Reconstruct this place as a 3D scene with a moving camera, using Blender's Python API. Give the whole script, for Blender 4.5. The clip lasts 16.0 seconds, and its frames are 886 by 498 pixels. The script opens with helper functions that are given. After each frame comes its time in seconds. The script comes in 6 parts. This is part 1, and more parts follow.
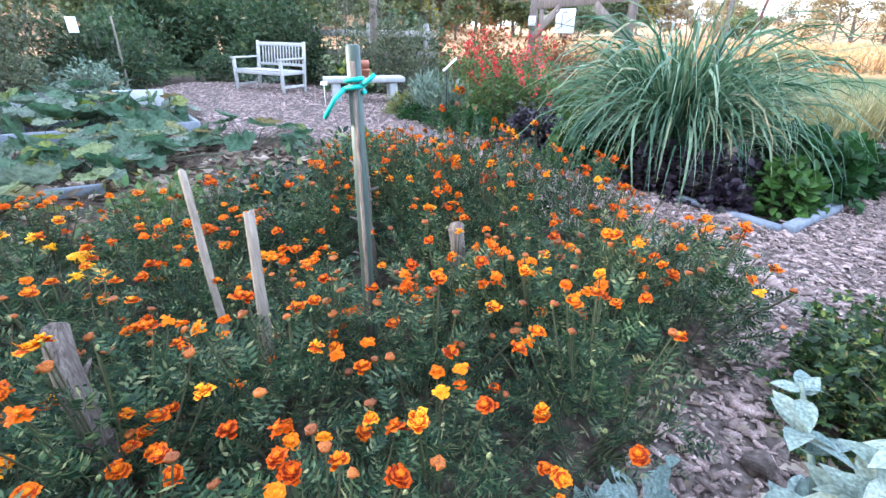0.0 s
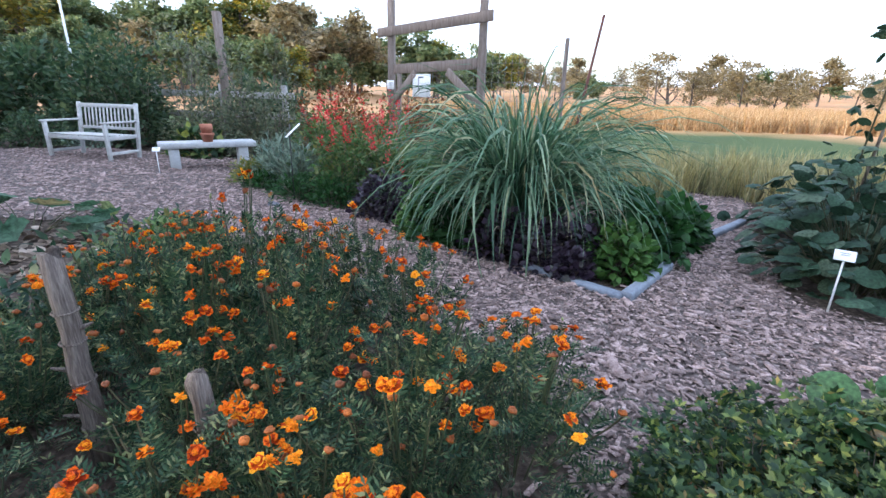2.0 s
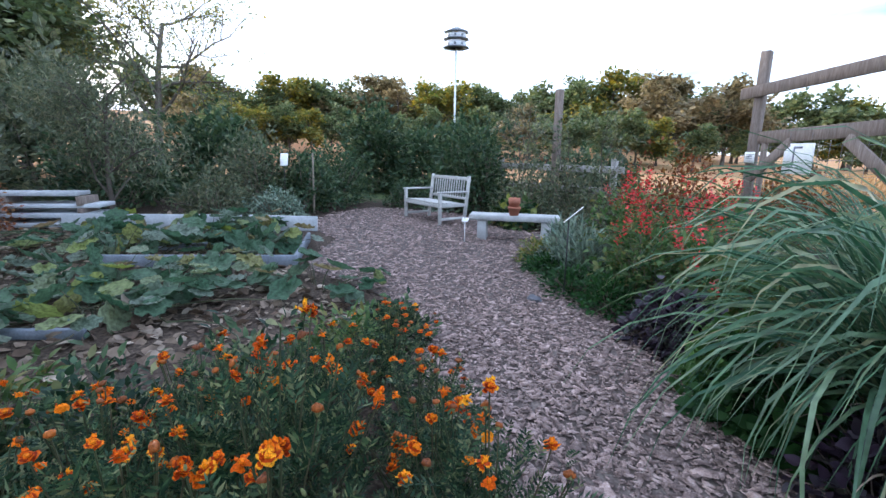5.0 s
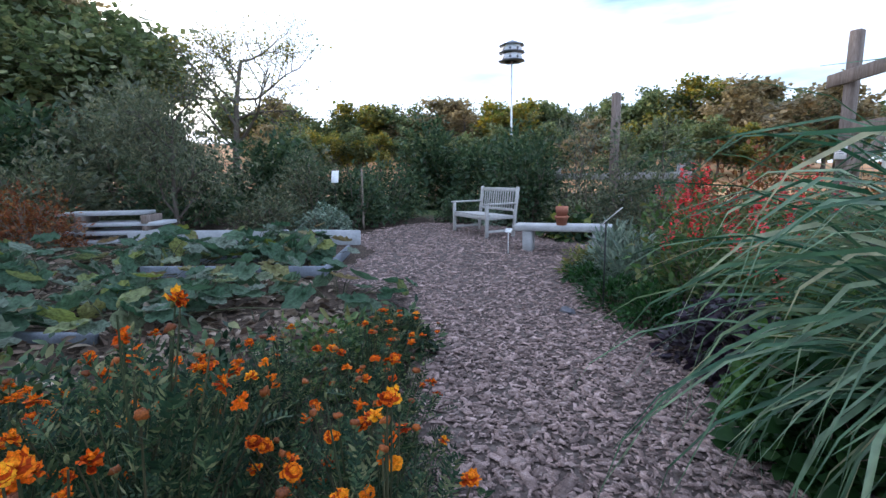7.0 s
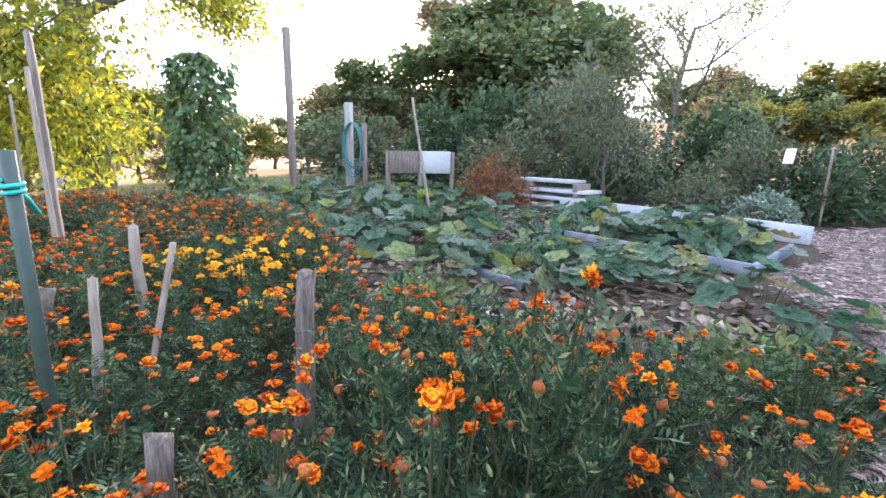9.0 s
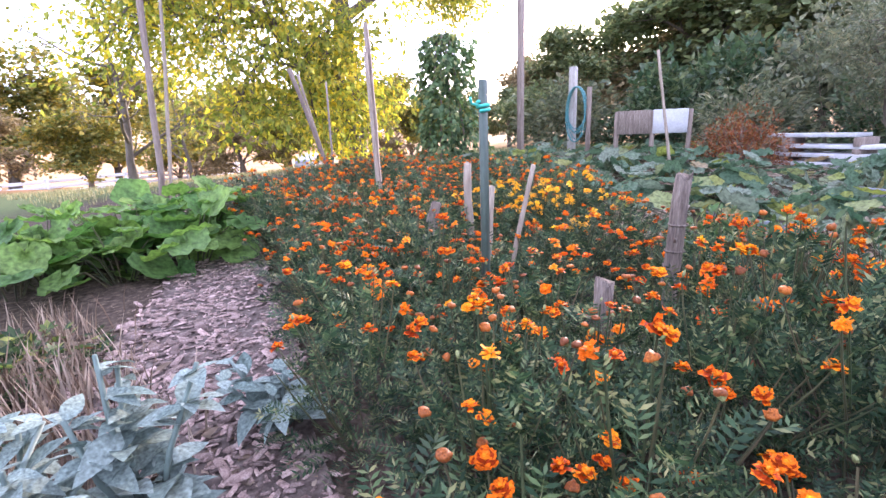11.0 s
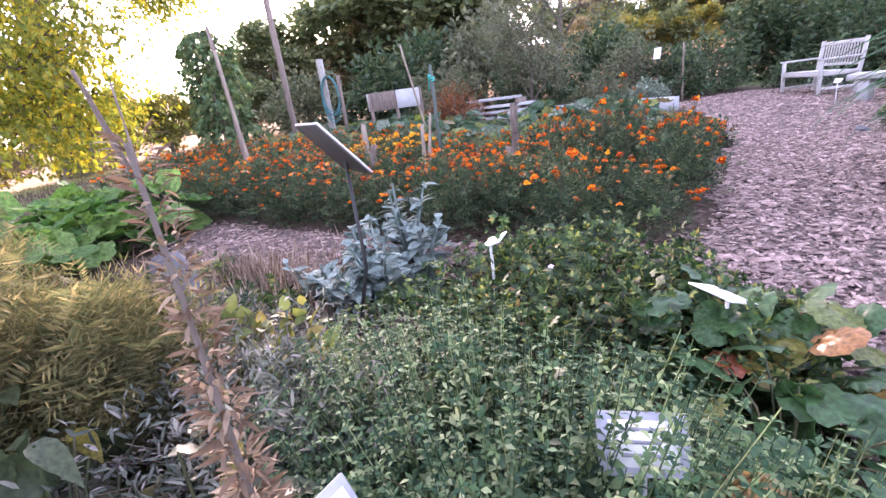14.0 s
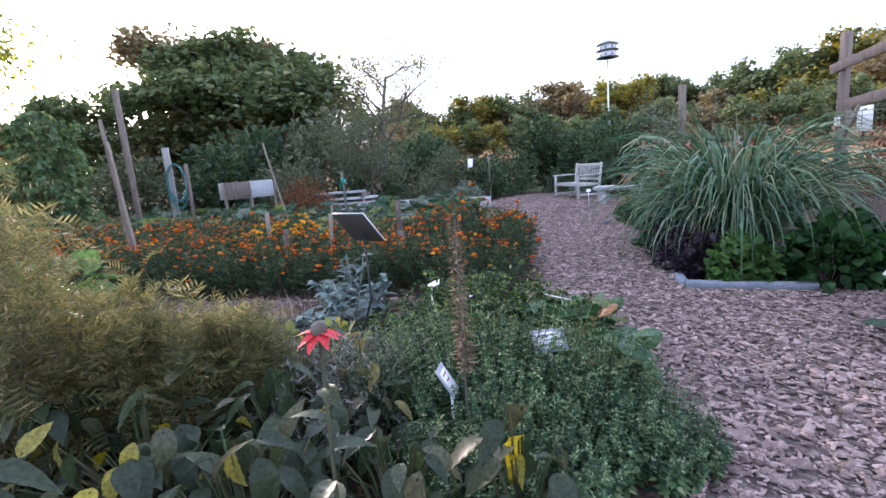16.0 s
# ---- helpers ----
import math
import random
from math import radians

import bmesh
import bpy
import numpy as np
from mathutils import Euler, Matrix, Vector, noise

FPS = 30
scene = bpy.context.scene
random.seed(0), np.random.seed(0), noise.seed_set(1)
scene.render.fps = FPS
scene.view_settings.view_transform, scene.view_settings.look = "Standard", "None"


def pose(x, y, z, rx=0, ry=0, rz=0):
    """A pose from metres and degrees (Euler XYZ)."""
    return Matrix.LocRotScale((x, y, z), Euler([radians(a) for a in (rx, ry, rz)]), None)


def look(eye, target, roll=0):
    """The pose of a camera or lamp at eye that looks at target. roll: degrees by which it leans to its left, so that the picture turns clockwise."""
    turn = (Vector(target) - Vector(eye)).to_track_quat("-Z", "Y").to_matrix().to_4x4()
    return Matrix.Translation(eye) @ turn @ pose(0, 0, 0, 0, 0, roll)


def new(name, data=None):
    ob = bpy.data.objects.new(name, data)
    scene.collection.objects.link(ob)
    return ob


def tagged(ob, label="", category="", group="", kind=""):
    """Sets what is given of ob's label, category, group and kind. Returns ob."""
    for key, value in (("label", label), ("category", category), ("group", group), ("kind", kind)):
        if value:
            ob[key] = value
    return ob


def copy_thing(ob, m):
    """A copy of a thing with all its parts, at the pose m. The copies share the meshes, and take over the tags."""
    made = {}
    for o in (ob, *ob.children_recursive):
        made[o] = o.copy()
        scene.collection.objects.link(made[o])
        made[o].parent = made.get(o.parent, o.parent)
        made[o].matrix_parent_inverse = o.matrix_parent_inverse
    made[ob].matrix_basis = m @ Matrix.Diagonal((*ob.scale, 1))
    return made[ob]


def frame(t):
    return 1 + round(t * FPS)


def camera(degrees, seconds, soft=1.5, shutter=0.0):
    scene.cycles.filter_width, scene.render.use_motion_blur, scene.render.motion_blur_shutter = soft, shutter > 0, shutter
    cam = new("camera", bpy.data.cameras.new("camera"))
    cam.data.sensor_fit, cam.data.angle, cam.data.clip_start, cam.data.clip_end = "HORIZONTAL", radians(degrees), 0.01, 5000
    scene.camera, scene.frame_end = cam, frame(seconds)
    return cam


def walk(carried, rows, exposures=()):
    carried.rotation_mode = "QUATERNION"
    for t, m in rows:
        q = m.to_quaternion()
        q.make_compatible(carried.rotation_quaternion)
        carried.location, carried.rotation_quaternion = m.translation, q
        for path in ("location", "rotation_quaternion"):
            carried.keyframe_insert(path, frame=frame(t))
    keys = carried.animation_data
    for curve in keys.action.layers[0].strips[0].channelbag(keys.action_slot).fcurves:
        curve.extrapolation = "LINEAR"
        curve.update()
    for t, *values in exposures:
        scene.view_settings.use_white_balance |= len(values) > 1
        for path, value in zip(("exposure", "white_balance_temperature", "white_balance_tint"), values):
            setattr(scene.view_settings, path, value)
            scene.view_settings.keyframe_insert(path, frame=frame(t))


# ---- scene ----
cam = camera(87.4, 16.0)
PATH = [
    (0, (3.337, -0.009, 1.332), (2.63, 1.654, 0.474), 0.8),
    (0.5, (3.355, 0.146, 1.384), (2.868, 1.944, 0.657), 2.9),
    (1, (3.457, 0.3, 1.423), (3.108, 2.159, 0.774), 3.3),
    (1.5, (3.542, 0.487, 1.406), (3.258, 2.366, 0.783), 3.1),
    (2, (3.586, 0.622, 1.409), (3.289, 2.492, 0.765), 1.5),
    (2.5, (3.618, 0.732, 1.416), (3.297, 2.589, 0.747), 1.2),
    (3, (3.619, 0.851, 1.474), (3.126, 2.671, 0.806), 1.7),
    (3.5, (3.574, 1.06, 1.441), (2.834, 2.802, 0.796), 2.6),
    (4, (3.462, 1.49, 1.425), (2.388, 3.071, 0.837), 1.8),
    (4.5, (3.487, 1.792, 1.453), (2.155, 3.201, 0.964), 1.1),
    (5, (3.603, 2.141, 1.484), (2.083, 3.378, 1.084), 1.0),
    (5.2, (3.612, 2.268, 1.458), (2.044, 3.449, 1.076), 0.6),
    (7.3, (3.653, 2.696, 1.301), (1.93, 3.658, 0.974), -0.7),
    (7.5, (3.648, 2.699, 1.296), (1.908, 3.623, 0.955), -0.3),
    (8, (3.615, 2.672, 1.296), (1.78, 3.362, 0.899), 0.7),
    (8.5, (3.513, 2.704, 1.294), (1.562, 2.85, 0.882), 1.8),
    (9, (3.452, 2.677, 1.306), (1.592, 2.067, 0.894), 0.9),
    (9.5, (3.462, 2.641, 1.243), (1.88, 1.476, 0.868), -0.4),
    (10, (3.581, 2.502, 1.214), (2.163, 1.138, 0.858), 0.8),
    (10.2, (3.642, 2.45, 1.171), (2.284, 1.04, 0.763), 0.0),
    (12.3, (5.251, 1.93, 1.066), (3.553, 1.11, 0.398), -7.1),
    (12.5, (5.373, 1.88, 1.05), (3.644, 1.133, 0.375), -6.9),
    (13, (5.737, 1.772, 1.043), (3.937, 1.244, 0.348), -7.7),
    (13.5, (6.184, 1.652, 1.097), (4.333, 1.273, 0.441), -8.1),
    (14, (6.509, 1.533, 1.058), (4.626, 1.287, 0.431), -8.0),
    (14.5, (6.81, 1.407, 1.115), (4.895, 1.361, 0.54), -7.3),
    (15, (7.169, 1.171, 1.177), (5.239, 1.339, 0.681), -5.5),
    (15.5, (7.44, 0.91, 1.201), (5.508, 1.246, 0.807), -4.1),
    (16, (7.697, 0.707, 1.241), (5.803, 1.247, 0.897), -4.7),
]
EXPO = [(0.0, 2.5, 5400, 12), (0.6, 2.15, 5400, 15), (1.5, 1.4, 5500, 12), (2.5, 2.0, 5500, 12), (3.5, 2.3, 5450, 10), (4.0, 2.55, 5400, 9), (5.0, 1.35, 5450, 11), (7.5, 1.0, 5500, 13), (8.5, 2.0, 5700, 13), (9.5, 2.2, 5800, 22), (12.5, 2.6, 6000, 36), (13.0, 2.4, 6000, 37), (13.5, 2.55, 6050, 38), (14.0, 2.25, 6000, 38), (14.6, 1.95, 5950, 35), (15.2, 1.6, 5750, 26), (16.0, 1.4, 5600, 21)]
walk(cam, [(t, look(e, g, r)) for t, e, g, r in PATH], EXPO)

# ---- world and sun ----
SUN_AZ, SUN_EL = radians(-109.8), radians(13.9)
world = bpy.data.worlds.new("world")
scene.world = world
world.use_nodes = True
wn, wl = world.node_tree.nodes, world.node_tree.links
wn.clear()
w_out = wn.new("ShaderNodeOutputWorld")
w_bg = wn.new("ShaderNodeBackground")
w_bg.inputs["Strength"].default_value = 0.15
w_sky = wn.new("ShaderNodeTexSky")
w_sky.sky_type = "NISHITA"
w_sky.sun_disc = False
w_sky.sun_elevation, w_sky.sun_rotation = SUN_EL, SUN_AZ
w_sky.air_density, w_sky.dust_density, w_sky.ozone_density = 1.0, 1.5, 1.0
w_tc = wn.new("ShaderNodeTexCoord")
w_map = wn.new("ShaderNodeMapping")
w_map.inputs["Scale"].default_value = (1.5, 1.5, 7.0)
w_no = wn.new("ShaderNodeTexNoise")
w_no.inputs["Scale"].default_value, w_no.inputs["Detail"].default_value = 1.6, 6.0
w_ramp = wn.new("ShaderNodeValToRGB")
w_ramp.color_ramp.elements[0].position, w_ramp.color_ramp.elements[1].position = 0.36, 0.66
w_mix = wn.new("ShaderNodeMix")
w_mix.data_type = "RGBA"
w_mix.inputs["B"].default_value = (7.4, 7.8, 8.8, 1)
wl.new(w_tc.outputs["Generated"], w_map.inputs["Vector"])
wl.new(w_map.outputs["Vector"], w_no.inputs["Vector"])
wl.new(w_no.outputs["Fac"], w_ramp.inputs["Fac"])
wl.new(w_ramp.outputs["Color"], w_mix.inputs["Factor"])
wl.new(w_sky.outputs["Color"], w_mix.inputs["A"])
wl.new(w_mix.outputs["Result"], w_bg.inputs["Color"])
wl.new(w_bg.outputs["Background"], w_out.inputs["Surface"])
sun = new("sun", bpy.data.lights.new("sun", "SUN"))
sun.data.energy, sun.data.angle, sun.data.color = 2.2, radians(1.5), (1.0, 0.84, 0.64)
sun.matrix_world = look((math.sin(SUN_AZ) * 60, math.cos(SUN_AZ) * 60, 60 * math.tan(SUN_EL)), (0, 0, 0))

# ---- materials ----
def principled(name):
    m = bpy.data.materials.new(name)
    m.use_nodes = True
    n, l = m.node_tree.nodes, m.node_tree.links
    return m, n, l, n["Principled BSDF"]


def noise_tex(n, l, scale, detail=4.0, coord="Object", stretch=None):
    tc = n.new("ShaderNodeTexCoord")
    no = n.new("ShaderNodeTexNoise")
    no.inputs["Scale"].default_value, no.inputs["Detail"].default_value = scale, detail
    if stretch:
        mp = n.new("ShaderNodeMapping")
        mp.inputs["Scale"].default_value = stretch
        l.new(tc.outputs[coord], mp.inputs["Vector"])
        l.new(mp.outputs["Vector"], no.inputs["Vector"])
    else:
        l.new(tc.outputs[coord], no.inputs["Vector"])
    return no


def ramp_node(n, stops):
    r = n.new("ShaderNodeValToRGB")
    while len(r.color_ramp.elements) < len(stops):
        r.color_ramp.elements.new(0.5)
    for e, (p, c) in zip(r.color_ramp.elements, stops):
        e.position, e.color = p, (*c, 1)
    return r


def leaf_mat(name, stops, rough=0.55, glow=0.35, back=1.25, spec=0.3, random_from="island"):
    """Leaf: colour varies leaf by leaf and in patches; lets light through."""
    m, n, l, p = principled(name)
    if random_from == "island":
        g = n.new("ShaderNodeNewGeometry")
        src = g.outputs["Random Per Island"]
    else:
        g = n.new("ShaderNodeObjectInfo")
        src = g.outputs["Random"]
    r = ramp_node(n, stops)
    l.new(src, r.inputs["Fac"])
    no = noise_tex(n, l, 9.0, 3.0)
    vr = n.new("ShaderNodeMapRange")
    vr.inputs["From Min"].default_value, vr.inputs["From Max"].default_value = 0.3, 0.7
    vr.inputs["To Min"].default_value, vr.inputs["To Max"].default_value = 0.5, 1.4
    l.new(no.outputs["Fac"], vr.inputs["Value"])
    hsv = n.new("ShaderNodeHueSaturation")
    l.new(r.outputs["Color"], hsv.inputs["Color"])
    l.new(vr.outputs["Result"], hsv.inputs["Value"])
    l.new(hsv.outputs["Color"], p.inputs["Base Color"])
    p.inputs["Roughness"].default_value = rough
    p.inputs["Specular IOR Level"].default_value = spec
    if glow > 0:
        tr = n.new("ShaderNodeBsdfTranslucent")
        h2 = n.new("ShaderNodeHueSaturation")
        h2.inputs["Value"].default_value, h2.inputs["Saturation"].default_value = back, 1.15
        l.new(hsv.outputs["Color"], h2.inputs["Color"])
        l.new(h2.outputs["Color"], tr.inputs["Color"])
        mx = n.new("ShaderNodeMixShader")
        mx.inputs["Fac"].default_value = glow
        l.new(p.outputs["BSDF"], mx.inputs[1])
        l.new(tr.outputs["BSDF"], mx.inputs[2])
        l.new(mx.outputs["Shader"], n["Material Output"].inputs["Surface"])
    return m


def rough_mat(name, stops, scale=6.0, stretch=None, rough=0.85, bump=0.4, bump_scale=40.0, spec=0.2, vary=0.0):
    """Wood, stone, soil: noise-driven colour at two scales, fine relief, optional change from piece to piece."""
    m, n, l, p = principled(name)
    a = noise_tex(n, l, scale, 5.0, stretch=stretch)
    b = noise_tex(n, l, bump_scale, 6.0, stretch=stretch)
    add = n.new("ShaderNodeMath")
    add.operation = "MULTIPLY_ADD"
    l.new(b.outputs["Fac"], add.inputs[0])
    add.inputs[1].default_value = 0.45
    sub = n.new("ShaderNodeMath")
    sub.operation = "MULTIPLY"
    sub.inputs[1].default_value = 0.55
    l.new(a.outputs["Fac"], sub.inputs[0])
    l.new(sub.outputs[0], add.inputs[2])
    r = ramp_node(n, stops)
    l.new(add.outputs[0], r.inputs["Fac"])
    col = r.outputs["Color"]
    if vary:
        g = n.new("ShaderNodeNewGeometry")
        oi = n.new("ShaderNodeObjectInfo")
        sm = n.new("ShaderNodeMath")
        sm.operation = "ADD"
        l.new(g.outputs["Random Per Island"], sm.inputs[0])
        l.new(oi.outputs["Random"], sm.inputs[1])
        fr = n.new("ShaderNodeMath")
        fr.operation = "FRACT"
        l.new(sm.outputs[0], fr.inputs[0])
        mr = n.new("ShaderNodeMapRange")
        mr.inputs["To Min"].default_value, mr.inputs["To Max"].default_value = 1 - vary, 1 + vary
        l.new(fr.outputs[0], mr.inputs["Value"])
        hs = n.new("ShaderNodeHueSaturation")
        l.new(mr.outputs["Result"], hs.inputs["Value"])
        l.new(col, hs.inputs["Color"])
        col = hs.outputs["Color"]
    l.new(col, p.inputs["Base Color"])
    p.inputs["Roughness"].default_value, p.inputs["Specular IOR Level"].default_value = rough, spec
    bp = n.new("ShaderNodeBump")
    bp.inputs["Strength"].default_value, bp.inputs["Distance"].default_value = bump, 0.01
    l.new(b.outputs["Fac"], bp.inputs["Height"])
    l.new(bp.outputs["Normal"], p.inputs["Normal"])
    return m


M = {}
M["marigold_leaf"] = leaf_mat("marigold_leaf", [(0, (0.012, 0.03, 0.016)), (0.45, (0.032, 0.066, 0.032)), (0.8, (0.085, 0.13, 0.058)), (1, (0.24, 0.235, 0.11))], glow=0.2, rough=0.6, spec=0.25)
M["marigold_stem"] = leaf_mat("marigold_stem", [(0, (0.04, 0.065, 0.026)), (1, (0.09, 0.075, 0.038))], glow=0)
M["petal"] = leaf_mat("petal_orange", [(0, (0.56, 0.08, 0.003)), (0.45, (0.76, 0.165, 0.005)), (0.85, (0.86, 0.27, 0.008)), (1, (0.92, 0.42, 0.015))], spec=0.08, glow=0.3, back=1.0, random_from="object")
M["petal_dark"] = leaf_mat("petal_rust", [(0, (0.20, 0.018, 0.004)), (1, (0.50, 0.065, 0.005))], spec=0.08, glow=0.2, back=1.0, random_from="object")
M["petal_old"] = leaf_mat("petal_faded", [(0, (0.17, 0.05, 0.015)), (1, (0.46, 0.13, 0.018))], glow=0.2, back=1.0, random_from="object")
M["petal_centre"] = leaf_mat("petal_centre", [(0, (0.80, 0.19, 0.005)), (1, (0.88, 0.31, 0.008))], spec=0.08, glow=0.2, back=1.0, random_from="object")
M["petal_yellow"] = leaf_mat("petal_yellow", [(0, (0.92, 0.42, 0.01)), (1, (0.95, 0.58, 0.02))], glow=0.3, back=1.0, random_from="object")
M["bud"] = leaf_mat("bud_green", [(0, (0.14, 0.20, 0.08)), (1, (0.25, 0.24, 0.10))], glow=0.1)
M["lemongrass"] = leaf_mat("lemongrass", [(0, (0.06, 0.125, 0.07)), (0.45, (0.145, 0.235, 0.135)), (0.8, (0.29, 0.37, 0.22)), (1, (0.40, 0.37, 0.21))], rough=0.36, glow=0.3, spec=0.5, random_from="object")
# darker copy of the blade green: shade inside the clump put into the colour
M["lemongrass_shaded"] = leaf_mat("lemongrass_inner_shaded", [(0, (0.03, 0.085, 0.045)), (0.6, (0.10, 0.18, 0.095)), (0.9, (0.2, 0.26, 0.14)), (1, (0.34, 0.28, 0.15))], rough=0.45, glow=0.3)
M["basil"] = leaf_mat("basil", [(0, (0.04, 0.095, 0.024)), (1, (0.11, 0.20, 0.05))], rough=0.5, spec=0.2)
M["basil_dark"] = leaf_mat("basil_big", [(0, (0.018, 0.05, 0.016)), (1, (0.045, 0.105, 0.03))], rough=0.55, spec=0.2)
M["purple"] = leaf_mat("purple_basil", [(0, (0.018, 0.012, 0.02)), (0.8, (0.045, 0.028, 0.045)), (1, (0.07, 0.07, 0.05))], rough=0.45, glow=0.12)
M["salvia"] = leaf_mat("salvia_leaf", [(0, (0.06, 0.12, 0.04)), (0.7, (0.12, 0.18, 0.06)), (1, (0.22, 0.19, 0.07))])
M["red_flower"] = leaf_mat("red_flower", [(0, (0.60, 0.04, 0.05)), (1, (0.88, 0.13, 0.13))], glow=0.35, back=1.1)
M["sage"] = leaf_mat("lavender_leaf", [(0, (0.14, 0.20, 0.15)), (1, (0.26, 0.31, 0.22))], glow=0.2)
M["yellowgreen"] = leaf_mat("yellow_green_leaf", [(0, (0.10, 0.14, 0.04)), (0.6, (0.18, 0.20, 0.06)), (1, (0.34, 0.27, 0.09))])
M["lamb"] = leaf_mat("lambs_ear_leaf", [(0, (0.13, 0.18, 0.16)), (1, (0.25, 0.31, 0.28))], rough=0.95, glow=0.15, spec=0.1, random_from="object")
M["geranium"] = leaf_mat("geranium_leaf", [(0, (0.016, 0.036, 0.016)), (0.5, (0.042, 0.082, 0.03)), (0.82, (0.105, 0.15, 0.048)), (0.95, (0.30, 0.32, 0.085)), (1, (0.2, 0.09, 0.05))], rough=0.55)
M["mint"] = leaf_mat("mint_leaf", [(0, (0.022, 0.055, 0.032)), (0.4, (0.062, 0.12, 0.058)), (0.75, (0.15, 0.22, 0.095)), (1, (0.36, 0.41, 0.22))], rough=0.6, spec=0.2, glow=0.4)
M["grey_herb"] = leaf_mat("grey_herb_leaf", [(0, (0.05, 0.065, 0.05)), (0.5, (0.12, 0.135, 0.105)), (0.85, (0.22, 0.225, 0.185)), (1, (0.30, 0.25, 0.24))], rough=0.8)
M["bergenia"] = leaf_mat("bergenia_leaf", [(0, (0.035, 0.09, 0.035)), (0.65, (0.07, 0.14, 0.05)), (0.85, (0.2, 0.19, 0.05)), (1, (0.3, 0.09, 0.04))], rough=0.35, glow=0.25, random_from="object")
M["crinkled"] = leaf_mat("crinkled_leaf", [(0, (0.024, 0.038, 0.018)), (0.6, (0.06, 0.08, 0.036)), (0.9, (0.12, 0.11, 0.06)), (1, (0.46, 0.39, 0.04))], rough=0.42, glow=0.35, spec=0.4, random_from="object")
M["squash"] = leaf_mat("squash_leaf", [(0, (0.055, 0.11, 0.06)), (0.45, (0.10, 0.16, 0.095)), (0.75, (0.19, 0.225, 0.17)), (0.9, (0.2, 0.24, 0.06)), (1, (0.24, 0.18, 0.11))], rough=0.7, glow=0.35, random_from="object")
# brighter squash green, with sunlight on the leaves put into the colour
M["squash_sun"] = leaf_mat("sunlit_squash_leaf", [(0, (0.075, 0.17, 0.05)), (1, (0.19, 0.30, 0.08))], rough=0.6, glow=0.45, random_from="object")
M["dead_leaf"] = leaf_mat("dead_leaf", [(0, (0.12, 0.08, 0.055)), (0.5, (0.24, 0.18, 0.13)), (1, (0.38, 0.31, 0.24))], rough=0.9, glow=0.15)
M["seed_brown"] = leaf_mat("seed_head_brown", [(0, (0.09, 0.058, 0.036)), (0.6, (0.19, 0.13, 0.085)), (1, (0.36, 0.27, 0.18))], rough=0.9, glow=0.2)
M["dark_bean"] = leaf_mat("dark_bean_leaf", [(0, (0.022, 0.045, 0.027)), (0.6, (0.042, 0.08, 0.045)), (1, (0.085, 0.115, 0.07))], rough=0.6, glow=0.15, spec=0.15, random_from="object")
M["vine"] = leaf_mat("vine_leaf", [(0, (0.06, 0.11, 0.05)), (0.7, (0.12, 0.19, 0.08)), (1, (0.22, 0.24, 0.09))])
M["asparagus"] = leaf_mat("feathery_leaf", [(0, (0.10, 0.115, 0.05)), (0.6, (0.20, 0.19, 0.085)), (1, (0.38, 0.31, 0.15))], glow=0.5)
M["dry_grass"] = leaf_mat("dry_grass", [(0, (0.22, 0.20, 0.08)), (0.5, (0.38, 0.32, 0.14)), (1, (0.50, 0.42, 0.22))], glow=0.35)
M["field_blade"] = leaf_mat("field_grass_blade", [(0, (0.32, 0.19, 0.085)), (0.5, (0.46, 0.29, 0.14)), (1, (0.54, 0.40, 0.22))], glow=0.35)
M["lawn_blade"] = leaf_mat("meadow_grass", [(0, (0.17, 0.18, 0.08)), (1, (0.38, 0.33, 0.18))], glow=0.35)
# background shrub green, raised a little to stand in for haze
M["shrub_dark"] = leaf_mat("dark_shrub_leaf", [(0, (0.035, 0.07, 0.035)), (0.7, (0.075, 0.115, 0.055)), (1, (0.13, 0.155, 0.07))])
M["shrub_grey"] = leaf_mat("grey_shrub_leaf", [(0, (0.08, 0.10, 0.06)), (0.6, (0.14, 0.16, 0.09)), (1, (0.22, 0.21, 0.12))])
M["shrub_rust"] = leaf_mat("rust_shrub_leaf", [(0, (0.13, 0.05, 0.025)), (0.6, (0.24, 0.085, 0.035)), (1, (0.26, 0.15, 0.06))])
# tree_green and tree_rust are lightened: distance haze put into the leaf colour
M["tree_green"] = leaf_mat("tree_leaf_green", [(0, (0.085, 0.115, 0.05)), (0.6, (0.15, 0.19, 0.085)), (1, (0.27, 0.275, 0.12))], glow=0.35)
M["tree_gold"] = leaf_mat("tree_leaf_gold", [(0, (0.10, 0.13, 0.035)), (0.5, (0.21, 0.21, 0.055)), (1, (0.38, 0.28, 0.06))], glow=0.4)
M["tree_maple"] = leaf_mat("maple_leaf", [(0, (0.13, 0.17, 0.04)), (0.5, (0.28, 0.30, 0.065)), (1, (0.54, 0.44, 0.08))], glow=0.6, back=1.6)
M["tree_rust"] = leaf_mat("tree_leaf_rust", [(0, (0.16, 0.14, 0.075)), (1, (0.36, 0.28, 0.15))], glow=0.4)
M["bark"] = rough_mat("bark", [(0.3, (0.07, 0.055, 0.045)), (0.7, (0.20, 0.17, 0.14))], 3.0, (1, 1, 0.25), bump=0.8, bump_scale=14)
M["twig"] = rough_mat("twig", [(0.3, (0.13, 0.10, 0.08)), (0.7, (0.28, 0.23, 0.18))], 6.0, bump=0.3)
M["grey_wood"] = rough_mat("weathered_wood", [(0.3, (0.24, 0.22, 0.20)), (0.55, (0.42, 0.40, 0.37)), (0.75, (0.55, 0.53, 0.49))], 3.0, (7, 7, 0.7), bump=0.5, bump_scale=12, vary=0.12)
